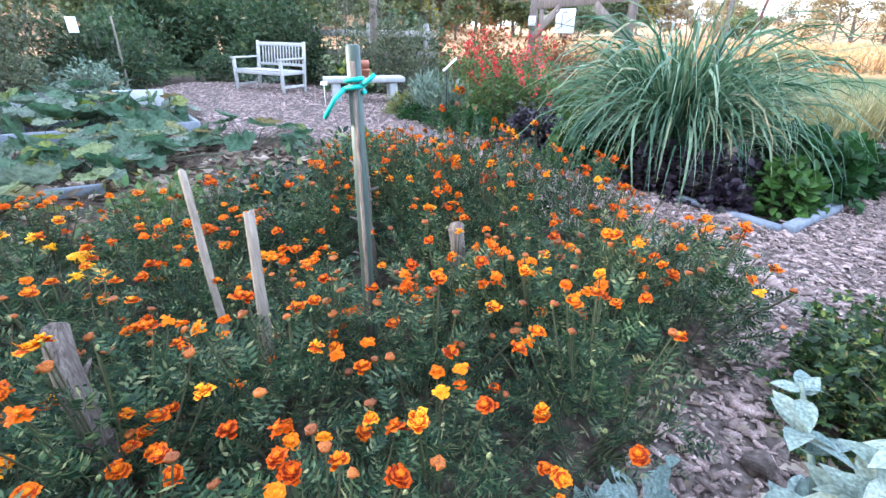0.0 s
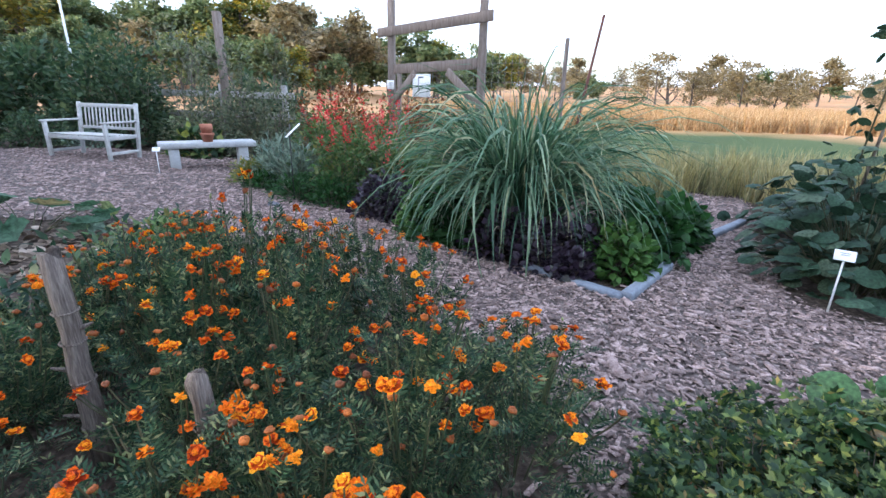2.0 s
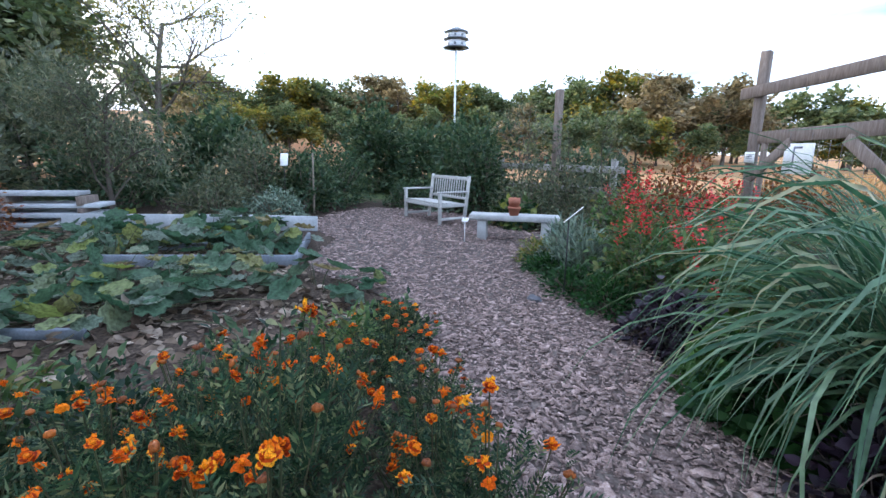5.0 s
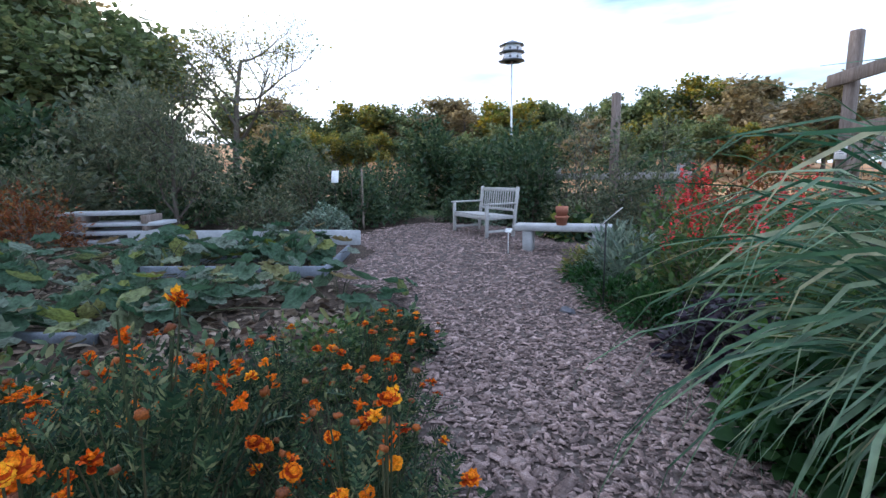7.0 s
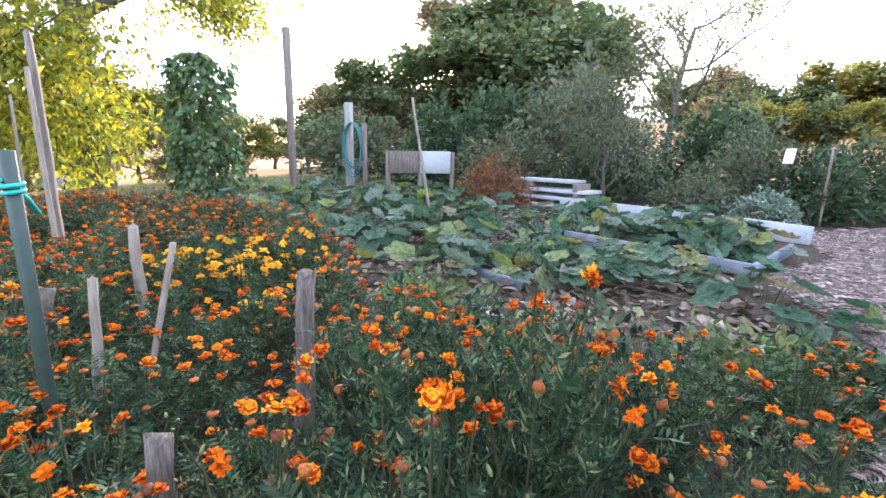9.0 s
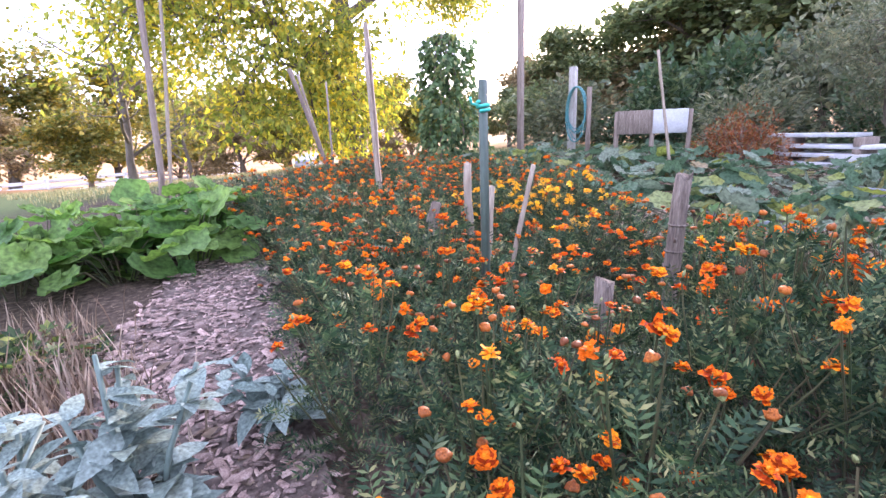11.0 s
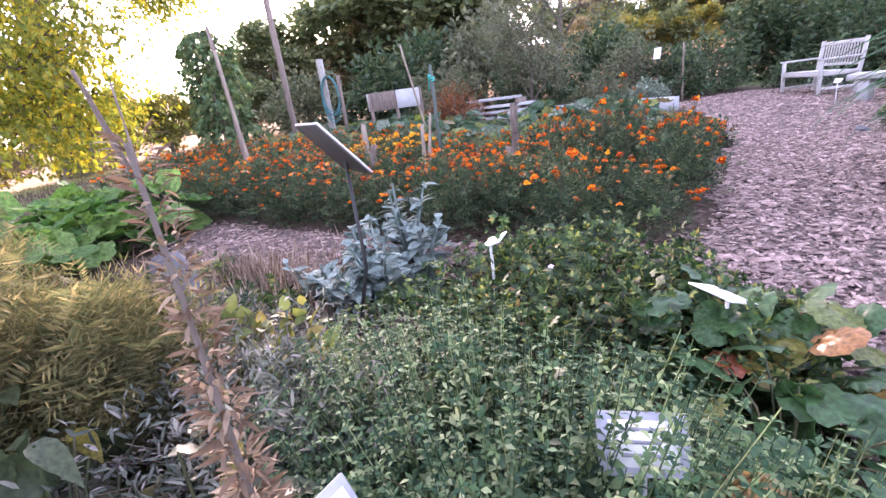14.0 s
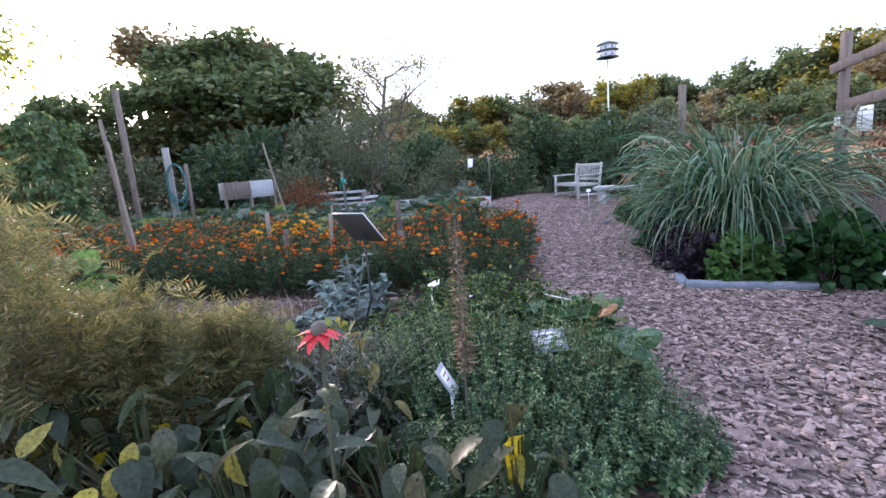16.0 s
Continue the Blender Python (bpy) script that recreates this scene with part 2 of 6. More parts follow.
M["bench_wood"] = rough_mat("bench_wood", [(0.3, (0.36, 0.35, 0.33)), (0.55, (0.50, 0.49, 0.46)), (0.75, (0.62, 0.60, 0.57))], 4.0, (3, 3, 3), bump=0.3, bump_scale=25, vary=0.08)
M["post_wood"] = rough_mat("dark_post_wood", [(0.3, (0.13, 0.10, 0.085)), (0.6, (0.26, 0.21, 0.175)), (0.75, (0.36, 0.31, 0.27))], 3.0, (8, 8, 0.8), bump=0.5, bump_scale=12, vary=0.1)
M["stake_wood"] = rough_mat("stake_wood", [(0.28, (0.05, 0.038, 0.032)), (0.5, (0.165, 0.132, 0.11)), (0.75, (0.33, 0.28, 0.235))], 4.0, (14, 14, 1.2), bump=0.9, bump_scale=16, vary=0.1)
M["pale_stake"] = rough_mat("pale_stake_wood", [(0.25, (0.19, 0.15, 0.115)), (0.75, (0.38, 0.32, 0.255))], 4.0, (10, 10, 1.0), bump=0.5, bump_scale=16)
M["concrete"] = rough_mat("concrete", [(0.3, (0.30, 0.30, 0.29)), (0.55, (0.46, 0.46, 0.45)), (0.75, (0.58, 0.58, 0.56))], 5.0, bump=0.35, bump_scale=60)
M["stone"] = rough_mat("grey_stone", [(0.3, (0.085, 0.085, 0.095)), (0.7, (0.19, 0.19, 0.205))], 4.0, bump=0.6, bump_scale=25)
M["terracotta"] = rough_mat("terracotta", [(0.3, (0.30, 0.11, 0.07)), (0.7, (0.50, 0.22, 0.14))], 8.0, bump=0.3, bump_scale=50)
M["soil"] = rough_mat("soil", [(0.3, (0.035, 0.026, 0.02)), (0.55, (0.075, 0.055, 0.042)), (0.75, (0.15, 0.115, 0.085))], 5.0, bump=1.0, bump_scale=45)
M["chip"] = rough_mat("wood_chip", [(0.3, (0.085, 0.058, 0.05)), (0.5, (0.262, 0.188, 0.163)), (0.72, (0.51, 0.405, 0.365))], 25.0, bump=0.35, bump_scale=150, vary=0.55)
M["mulch"] = rough_mat("mulch", [(0.3, (0.035, 0.026, 0.022)), (0.5, (0.11, 0.085, 0.073)), (0.7, (0.28, 0.23, 0.20))], 14.0, bump=1.0, bump_scale=38, vary=0.0)
M["board"] = rough_mat("blue_grey_edging", [(0.3, (0.14, 0.155, 0.18)), (0.7, (0.28, 0.305, 0.34))], 4.0, (2, 2, 2), bump=0.3, bump_scale=30)
M["pale_board"] = rough_mat("pale_board", [(0.3, (0.34, 0.35, 0.36)), (0.7, (0.56, 0.57, 0.58))], 3.0, bump=0.3, bump_scale=30, vary=0.1)


def plain(name, col, rough=0.5, metal=0.0, scale=30.0, amount=0.12):
    m, n, l, p = principled(name)
    no = noise_tex(n, l, scale, 4.0)
    r = ramp_node(n, [(0.3, tuple(c * (1 - amount) for c in col)), (0.7, tuple(min(1, c * (1 + amount)) for c in col))])
    l.new(no.outputs["Fac"], r.inputs["Fac"])
    l.new(r.outputs["Color"], p.inputs["Base Color"])
    p.inputs["Roughness"].default_value, p.inputs["Metallic"].default_value = rough, metal
    return m


M["white"] = plain("white_plastic", (0.80, 0.80, 0.78), 0.35)
M["ink"] = plain("label_ink", (0.26, 0.26, 0.30), 0.6)
M["ink_red"] = plain("label_ink_red", (0.45, 0.10, 0.16), 0.6)
M["black_metal"] = plain("black_metal", (0.03, 0.03, 0.03), 0.5, 0.3)
# dark colour for the sign's back, painted in as its unlit side
M["shaded_back"] = plain("shaded_plate_back", (0.08, 0.07, 0.065), 0.6)
M["rust"] = plain("rusty_rod", (0.16, 0.07, 0.05), 0.8, 0.2)
M["white_metal"] = plain("white_painted_metal", (0.75, 0.77, 0.80), 0.4)
M["roof_dark"] = plain("grey_roof", (0.22, 0.24, 0.27), 0.6)
M["hose"] = plain("teal_hose", (0.05, 0.20, 0.21), 0.4)
M["slate_plate"] = plain("grey_lilac_plate", (0.34, 0.35, 0.40), 0.5)
M["tie"] = plain("teal_tie", (0.03, 0.45, 0.38), 0.5)
M["green_metal"] = plain("green_stake_metal", (0.05, 0.075, 0.06), 0.45, 0.2)
M["wire"] = plain("grey_wire", (0.20, 0.19, 0.18), 0.5, 0.6)
M["car_paint"] = plain("silver_car_paint", (0.55, 0.57, 0.60), 0.25, 0.5)
M["car_glass"] = plain("car_window_glass", (0.03, 0.035, 0.04), 0.08)
M["tyre"] = plain("tyre_rubber", (0.02, 0.02, 0.02), 0.8)
M["pink"] = plain("pink_flower", (0.75, 0.55, 0.70), 0.6)

# ground sheet: garden soil, lawn, golden field
m, n, l, p = principled("ground_cover")
tc = n.new("ShaderNodeTexCoord")
sep = n.new("ShaderNodeSeparateXYZ")
l.new(tc.outputs["Object"], sep.inputs[0])
vl = n.new("ShaderNodeVectorMath")
vl.operation = "DISTANCE"
vl.inputs[1].default_value = (-0.3, 3.5, 0)
l.new(tc.outputs["Object"], vl.inputs[0])
wob = noise_tex(n, l, 0.35, 4.0)
dist = n.new("ShaderNodeMath")
dist.operation = "MULTIPLY_ADD"
dist.inputs[1].default_value = 4.0
l.new(wob.outputs["Fac"], dist.inputs[0])
l.new(vl.outputs["Value"], dist.inputs[2])
fine = noise_tex(n, l, 30.0, 6.0)
big = noise_tex(n, l, 0.12, 5.0)
soil_r = ramp_node(n, [(0.3, (0.035, 0.026, 0.02)), (0.55, (0.08, 0.06, 0.045)), (0.75, (0.17, 0.13, 0.10))])
lawn_r = ramp_node(n, [(0.3, (0.045, 0.07, 0.028)), (0.7, (0.115, 0.14, 0.055))])
gold_r = ramp_node(n, [(0.35, (0.40, 0.20, 0.095)), (0.5, (0.48, 0.275, 0.135)), (0.65, (0.37, 0.26, 0.12))])
l.new(fine.outputs["Fac"], soil_r.inputs["Fac"])
l.new(fine.outputs["Fac"], lawn_r.inputs["Fac"])
l.new(big.outputs["Fac"], gold_r.inputs["Fac"])


def step_node(lo, hi):
    mr = n.new("ShaderNodeMapRange")
    mr.inputs["From Min"].default_value, mr.inputs["From Max"].default_value = lo, hi
    l.new(dist.outputs[0], mr.inputs["Value"])
    return mr


mx1, mx2 = n.new("ShaderNodeMix"), n.new("ShaderNodeMix")
mx1.data_type = mx2.data_type = "RGBA"
s1, s2 = step_node(11.5, 13.0), step_node(25.0, 28.0)
l.new(s1.outputs["Result"], mx1.inputs["Factor"])
l.new(soil_r.outputs["Color"], mx1.inputs["A"])
l.new(lawn_r.outputs["Color"], mx1.inputs["B"])
meadow = n.new("ShaderNodeMapRange")
meadow.inputs["From Min"].default_value, meadow.inputs["From Max"].default_value = 23.0, 25.0
wav = n.new("ShaderNodeMath")
wav.operation = "MULTIPLY_ADD"
wav.inputs[1].default_value = 1.6
l.new(wob.outputs["Fac"], wav.inputs[0])
l.new(sep.outputs["Y"], wav.inputs[2])
l.new(wav.outputs[0], meadow.inputs["Value"])
either = n.new("ShaderNodeMath")
either.operation = "MAXIMUM"
l.new(meadow.outputs["Result"], either.inputs[0])
l.new(s2.outputs["Result"], either.inputs[1])
l.new(either.outputs[0], mx2.inputs["Factor"])
l.new(mx1.outputs["Result"], mx2.inputs["A"])
l.new(gold_r.outputs["Color"], mx2.inputs["B"])
l.new(mx2.outputs["Result"], p.inputs["Base Color"])
p.inputs["Roughness"].default_value, p.inputs["Specular IOR Level"].default_value = 0.95, 0.1
bp = n.new("ShaderNodeBump")
bp.inputs["Strength"].default_value, bp.inputs["Distance"].default_value = 0.8, 0.03
l.new(fine.outputs["Fac"], bp.inputs["Height"])
l.new(bp.outputs["Normal"], p.inputs["Normal"])
M["ground"] = m

# ---- mesh tools ----
RNG = np.random.default_rng(7)


def ground_z(x, y):
    return 0.179 - 0.0186 * x - 0.0257 * y


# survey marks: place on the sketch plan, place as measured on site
MARKS = [(3.05, 0.19, 3.92, 0.98), (5.18, 0.79, 5.76, 1.77), (5.27, 0.18, 5.9, 1.21), (4.55, 1.37, 5.1, 2.24), (3.85, 0.65, 4.56, 1.48), (3.96, 3.26, 4.42, 3.86),
         (2.02, 3.34, 2.34, 4.0), (0.51, 4.53, 0.64, 5.02), (-1.01, 5.38, -0.97, 5.65), (-0.44, 6.19, -0.44, 6.51), (-3.68, 9.04, -3.72, 8.74), (-1.8, 7.93, -1.8, 7.93),
         (-2.26, 4.65, -2.2, 4.72), (5.48, 1.66, 5.93, 2.63), (5.19, 4.58, 5.6, 5.43), (6.95, 7.7, 7.23, 9.1), (-4.8, 0.04, -3.24, -0.02), (-7.0, 2.3, -6.1, 1.6),
         (-6.63, 7.0, -6.2, 6.4), (2.63, -0.89, 3.54, -0.3), (0.8, -3.07, 1.92, -2.95), (-2.0, -2.0, -1.2, -2.36), (1.34, 1.3, 2.16, 1.77), (-8.7, 13.9, -9.8, 13.5)]


def site(x, y):
    """From the sketch plan to the site, by the nearest survey marks."""
    w = [1 / ((x - a) ** 2 + (y - b) ** 2 + 0.05) ** 1.5 for a, b, c, d in MARKS]
    s = sum(w)
    return x + sum(k * (c - a) for k, (a, b, c, d) in zip(w, MARKS)) / s, y + sum(k * (d - b) for k, (a, b, c, d) in zip(w, MARKS)) / s


def mesh_of(name, V, F, mats, midx=None, smooth=False):
    """One mesh from arrays of points and triangles."""
    me = bpy.data.meshes.new(name)
    V, F = np.asarray(V, dtype=np.float32), np.asarray(F, dtype=np.int32)
    k = F.shape[1]
    me.vertices.add(len(V))
    me.vertices.foreach_set("co", V.ravel())
    me.loops.add(F.size)
    me.loops.foreach_set("vertex_index", F.ravel())
    me.polygons.add(len(F))
    me.polygons.foreach_set("loop_start", np.arange(0, F.size, k, dtype=np.int32))
    for mt in mats if isinstance(mats, (list, tuple)) else [mats]:
        me.materials.append(mt)
    if midx is not None:
        me.polygons.foreach_set("material_index", np.asarray(midx, dtype=np.int32))
    if smooth:
        me.polygons.foreach_set("use_smooth", np.ones(len(F), dtype=bool))
    me.update(calc_edges=True)
    return me


def put(name, me, parent=None, label="", at=None):
    ob = new(name, me)
    if parent:
        ob.parent = parent
    if at is not None:
        ob.matrix_basis = at
    if label:
        ob["label"] = label
    return ob


def thing(name, x, y, label, category, group="", z=None, rz=0.0, kind="", raw=False):
    if not raw:
        x, y = site(x, y)
    ob = new(name)
    ob.empty_display_size = 0.1
    ob.matrix_basis = pose(x, y, ground_z(x, y) if z is None else z, 0, 0, rz)
    return tagged(ob, label, category, group, kind)


def join(parts):
    """Joins (V, F) pairs."""
    Vs, Fs, o = [], [], 0
    for V, F in parts:
        Vs.append(np.asarray(V, float).reshape(-1, 3))
        Fs.append(np.asarray(F, int).reshape(-1, 3) + o)
        o += len(Vs[-1])
    return np.concatenate(Vs), np.concatenate(Fs)


def unit(a):
    return a / np.maximum(np.linalg.norm(a, axis=-1, keepdims=True), 1e-9)


def frames(along, up):
    """Turns whose y lies along and whose z is near up."""
    y = unit(np.asarray(along, float))
    x = unit(np.cross(y, up))
    z = np.cross(x, y)
    return np.stack([x, y, z], axis=-1)


def scatter(V, F, pos, R, s):
    pos, s = np.asarray(pos, float), np.asarray(s, float)
    s = s[:, None, None] if s.ndim == 1 else s[:, None, :]
    W = np.einsum("kij,knj->kni", R, V[None] * s) + pos[:, None, :]
    G = F[None] + (np.arange(len(pos)) * len(V))[:, None, None]
    return W.reshape(-1, 3), G.reshape(-1, 3)


def tube(pts, rad, sides=6, cap=True):
    pts, rad = np.asarray(pts, float), np.asarray(rad, float)
    d = np.gradient(pts, axis=0)
    ref = np.array([0.31, 0.95, 0.05]) if abs(unit(d[0])[1]) < 0.9 else np.array([1.0, 0, 0])
    R = frames(d, np.repeat(ref[None], len(pts), 0))
    a = np.linspace(0, 2 * math.pi, sides, endpoint=False)
    ring = R[:, :, 0][:, None] * np.cos(a)[None, :, None] + R[:, :, 2][:, None] * np.sin(a)[None, :, None]
    V = (pts[:, None] + ring * rad[:, None, None]).reshape(-1, 3)
    F = []
    for i in range(len(pts) - 1):
        for j in range(sides):
            p, q = i * sides + j, i * sides + (j + 1) % sides
            F += [(p, p + sides, q), (q, p + sides, q + sides)]
    if cap:
        for base, s in ((0, 1), ((len(pts) - 1) * sides, -1)):
            for j in range(1, sides - 1):
                F.append((base, base + j, base + j + 1) if s > 0 else (base, base + j + 1, base + j))
    return V, np.array(F)


def box(sx, sy, sz, at=(0, 0, 0), R=None, bevel=0.004):
    """A block with chamfered edges, centred at at."""
    bm = bmesh.new()
    bmesh.ops.create_cube(bm, size=1.0)
    bmesh.ops.scale(bm, vec=(sx, sy, sz), verts=bm.verts)
    if bevel:
        bmesh.ops.bevel(bm, geom=bm.edges[:], offset=min(bevel, 0.3 * min(sx, sy, sz)), segments=1, affect="EDGES")
    bmesh.ops.triangulate(bm, faces=bm.faces[:])
    bm.verts.index_update()
    V = np.array([v.co[:] for v in bm.verts])
    F = np.array([[v.index for v in f.verts] for f in bm.faces])
    bm.free()
    if R is not None:
        V = V @ np.array(R.to_3x3()).T
    return V + np.asarray(at, float), F


def beam(a, b, w, h, bevel=0.006, up=(0, 0, 1)):
    """A bar from a to b, w wide and h high."""
    a, b = np.asarray(a, float), np.asarray(b, float)
    V, F = box(w, np.linalg.norm(b - a), h, bevel=bevel)
    R = frames((b - a)[None], np.asarray(up, float)[None])[0]
    return V @ R.T + (a + b) / 2, F


def lathe(profile, sides=20):
    a = np.linspace(0, 2 * math.pi, sides, endpoint=False)
    V = np.array([(r * math.cos(t), r * math.sin(t), z) for r, z in profile for t in a])
    F = []
    for i in range(len(profile) - 1):
        for j in range(sides):
            p, q = i * sides + j, i * sides + (j + 1) % sides
            F += [(p, q, p + sides), (q, q + sides, p + sides)]
    return V, np.array(F)


# ---- leaf shapes, one unit long along y ----
def leaf_shape(width=0.5, fold=0.15, droop=0.2, rows=3):
    """A pointed leaf folded on its rib."""
    V, F = [(0, 0, 0)], []
    for i in range(1, rows + 1):
        t = i / (rows + 1)
        w = width / 2 * math.sin(math.pi * t ** 0.8) ** 0.9
        z = -droop * t * t
        V += [(-w, t, z + fold * w), (0, t, z), (w, t, z + fold * w)]
    V.append((0, 1, -droop))
    F += [(0, 2, 1), (0, 3, 2)]
    for i in range(rows - 1):
        a = 1 + 3 * i
        F += [(a, a + 1, a + 4), (a, a + 4, a + 3), (a + 1, a + 2, a + 5), (a + 1, a + 5, a + 4)]
    a, e = 1 + 3 * (rows - 1), len(V) - 1
    F += [(a, a + 1, e), (a + 1, a + 2, e)]
    return np.array(V, float), np.array(F)


def round_leaf(lobes=5, depth=0.12, cup=0.15, n=20, notch=0.35, ruffle=0.05, seed=0):
    """A broad lobed leaf, stalk at the origin, about one unit across."""
    rg = np.random.default_rng(seed)
    V, F = [(0, 0.18, 0)], []
    for ring, k in ((0.5, 0.5), (1.0, 1.0)):
        for i in range(n):
            a = 2 * math.pi * i / n - math.pi / 2
            r = 0.5 * (1 + depth * math.cos(lobes * (a + math.pi / 2))) * ring
            if i == 0:
                r *= notch
            z = cup * ring * ring * 0.5 + ruffle * k * math.sin(3.1 * i + seed) + rg.normal() * 0.012
            V.append((r * math.cos(a), 0.42 + r * math.sin(a), z))
    for i in range(n):
        j = (i + 1) % n
        F += [(0, 1 + i, 1 + j), (1 + i, 1 + n + i, 1 + n + j), (1 + i, 1 + n + j, 1 + j)]
    return np.array(V, float), np.array(F)


def frond(pairs=4, leaflet=0.34, width=0.13, curve=0.25):
    """A feather-like leaf: narrow leaflets in pairs along a rib."""
    V, F = [], []

    def leaflet_at(p, d, s):
        d = Vector(d).normalized()
        side = d.cross(Vector((0, 0, 1))).normalized()
        o = len(V)
        m = p + d * s * 0.45
        V.extend([tuple(p), tuple(m - side * s * width * 1.6), tuple(p + d * s), tuple(m + side * s * width * 1.6)])
        F.extend([(o, o + 1, o + 2), (o, o + 2, o + 3)])

    for i in range(pairs):
        t = (i + 1) / (pairs + 1)
        p = Vector((0, t, -curve * t * t))
        s = leaflet * (0.7 + 0.6 * math.sin(math.pi * t))
        for sx in (-1, 1):
            leaflet_at(p, (sx * 0.85, 0.6, 0.18), s)
    leaflet_at(Vector((0, pairs / (pairs + 1), -curve * 0.7)), (0, 1, -0.2), leaflet * 0.9)
    V += [(-0.012, 0, 0), (0.012, 0, 0), (0, 0.95, -curve * 0.9)]
    F.append((len(V) - 3, len(V) - 2, len(V) - 1))
    return np.array(V, float), np.array(F)


def palmate(lobes=5, width=0.24):
    """A deeply cut leaf of five pointed lobes."""
    parts = []
    for i in range(lobes):
        a = (i - (lobes - 1) / 2) * 0.72
        V, F = leaf_shape(width * 1.5, 0.1, 0.15, 1)
        V = V * (0.62 - 0.07 * abs(i - 2))
        c, s = math.cos(a), math.sin(a)
        parts.append((np.stack([V[:, 0] * c + V[:, 1] * s, V[:, 1] * c - V[:, 0] * s + 0.3, V[:, 2]], 1), F))
    return join(parts)


LEAF = leaf_shape(0.45, 0.25, 0.2, 2)
LEAF_WIDE = leaf_shape(0.75, 0.2, 0.25, 2)
LEAF_NARROW = leaf_shape(0.22, 0.3, 0.3, 2)
LEAF_S = (np.array([(0, 0, 0), (0.26, 0.45, 0.07), (0, 1, -0.18), (-0.26, 0.45, 0.07)], float), np.array([(0, 1, 2), (0, 2, 3)]))
LEAF_1 = leaf_shape(0.5, 0.25, 0.2, 1)
LEAF_QUAD = (np.array([(-0.32, 0.1, 0), (0.3, 0, 0.05), (0.36, 0.9, -0.12), (-0.25, 1, 0.03)], float), np.array([(0, 1, 2), (0, 2, 3)]))
FROND = frond(5, 0.3, 0.09, 0.3)
PALM = palmate(5, 0.34)


def dome(n, rx, ry, h, inner=0.55, lumps=0.18, rg=None, low=0.05):
    """Points in the outer shell of a lumpy mound, with outward directions."""
    rg = rg or RNG
    d = unit(np.stack([rg.normal(size=n), rg.normal(size=n), np.abs(rg.normal(size=n)) * 1.1 + low], 1))
    ph = rg.uniform(0, 6, 6)
    az = np.arctan2(d[:, 1], d[:, 0])
    bump = 1 + lumps * (np.sin(3 * az + ph[0]) * np.sin(4 * d[:, 2] + ph[1]) + 0.6 * np.sin(7 * az + ph[2]) * np.sin(8 * d[:, 2] + ph[3]))
    r = (inner + (1 - inner) * rg.random(n) ** 0.5) * bump
    return d * r[:, None] * np.array([rx, ry, h]), d


def loose_turn(d, rg, tip=0.5, droop=0.0):
    """Leaf turns: along the outward way, mixed with chance."""
    n = len(d)
    along = d + rg.normal(size=(n, 3)) * tip + np.array([0, 0, -droop])
    up = np.array([0, 0, 1.0]) + rg.normal(size=(n, 3)) * 0.45 + d * 0.3
    return frames(along, up)


def stems(n, rx, ry, h, rg, r=0.004, sides=4):
    parts = []
    for i in range(n):
        a, q = rg.uniform(0, 6.28), rg.random() ** 0.5
        tip = np.array([math.cos(a) * rx * q * 0.85, math.sin(a) * ry * q * 0.85, h * (0.95 - 0.35 * q)])
        base = tip * np.array([0.25, 0.25, 0])
        mid = (tip + base) / 2 + rg.normal(size=3) * 0.03 * h
        parts.append(tube([base, mid, tip], [r, r * 0.8, r * 0.5], sides, False))
    return join(parts)


def shrub(name, x, y, rx, ry, h, leaf, size, n, mat, label, category="shrub", group="", seed=0, inner=0.45, lumps=0.2,
          tip=0.6, droop=0.1, n_stem=14, stem_r=0.006, stem_mat=None, rz=0.0, raw=False):
    rg = np.random.default_rng(seed + 100)
    ob = thing(name, x, y, label, category, group, rz=rz, raw=raw)
    rx, ry, h = 1.1 * rx, 1.1 * ry, 1.12 * h
    P, d = dome(n, rx, ry, h, inner, lumps, rg)
    V, F = scatter(*leaf, P, loose_turn(d, rg, tip, droop), 1.1 * size * rg.uniform(0.6, 1.35, n))
    V[:, 2] = np.maximum(V[:, 2], 0.004)
    tagged(put("foliage", mesh_of("foliage", V, F, mat), ob), kind="stuff")
    V, F = stems(n_stem, rx, ry, h, rg, stem_r)
    tagged(put("stem_tangle", mesh_of("stem_tangle", V, F, stem_mat or M["twig"]), ob), kind="stuff")
    return ob


# ---- ground ----
def height(x, y):
    x, y = np.asarray(x, float), np.asarray(y, float)
    r = np.hypot(x, y - 3)
    k = np.clip((r - 9) / 16, 0, 1)
    z = ground_z(x, y) * (1 - k) + 0.0 * k
    az = np.degrees(np.arctan2(x - 3.5, y - 2.2)) + 6.5
    az = (az + 180) % 360 - 180
    # slope falling away past the maple, wooded rise beyond the benches
    fall = np.exp(-((az + 152) / 26.0) ** 2)
    z = z - fall * np.clip(r - 10, 0, 90) * 0.072
    rise = np.clip((-az - 12) / 14, 0, 1) * np.clip((az + 112) / 20, 0, 1)
    z = z + rise * np.clip(r - 42, 0, 130) * 0.10
    far = np.clip((r - 160) / 500, 0, 1)
    z = z + far * 14 * (0.6 + 0.4 * np.sin(np.radians(az * 3)))
    return z + 0.012 * np.sin(1.7 * x + 0.4) * np.sin(1.3 * y) * np.clip((r - 9) / 5, 0, 1)


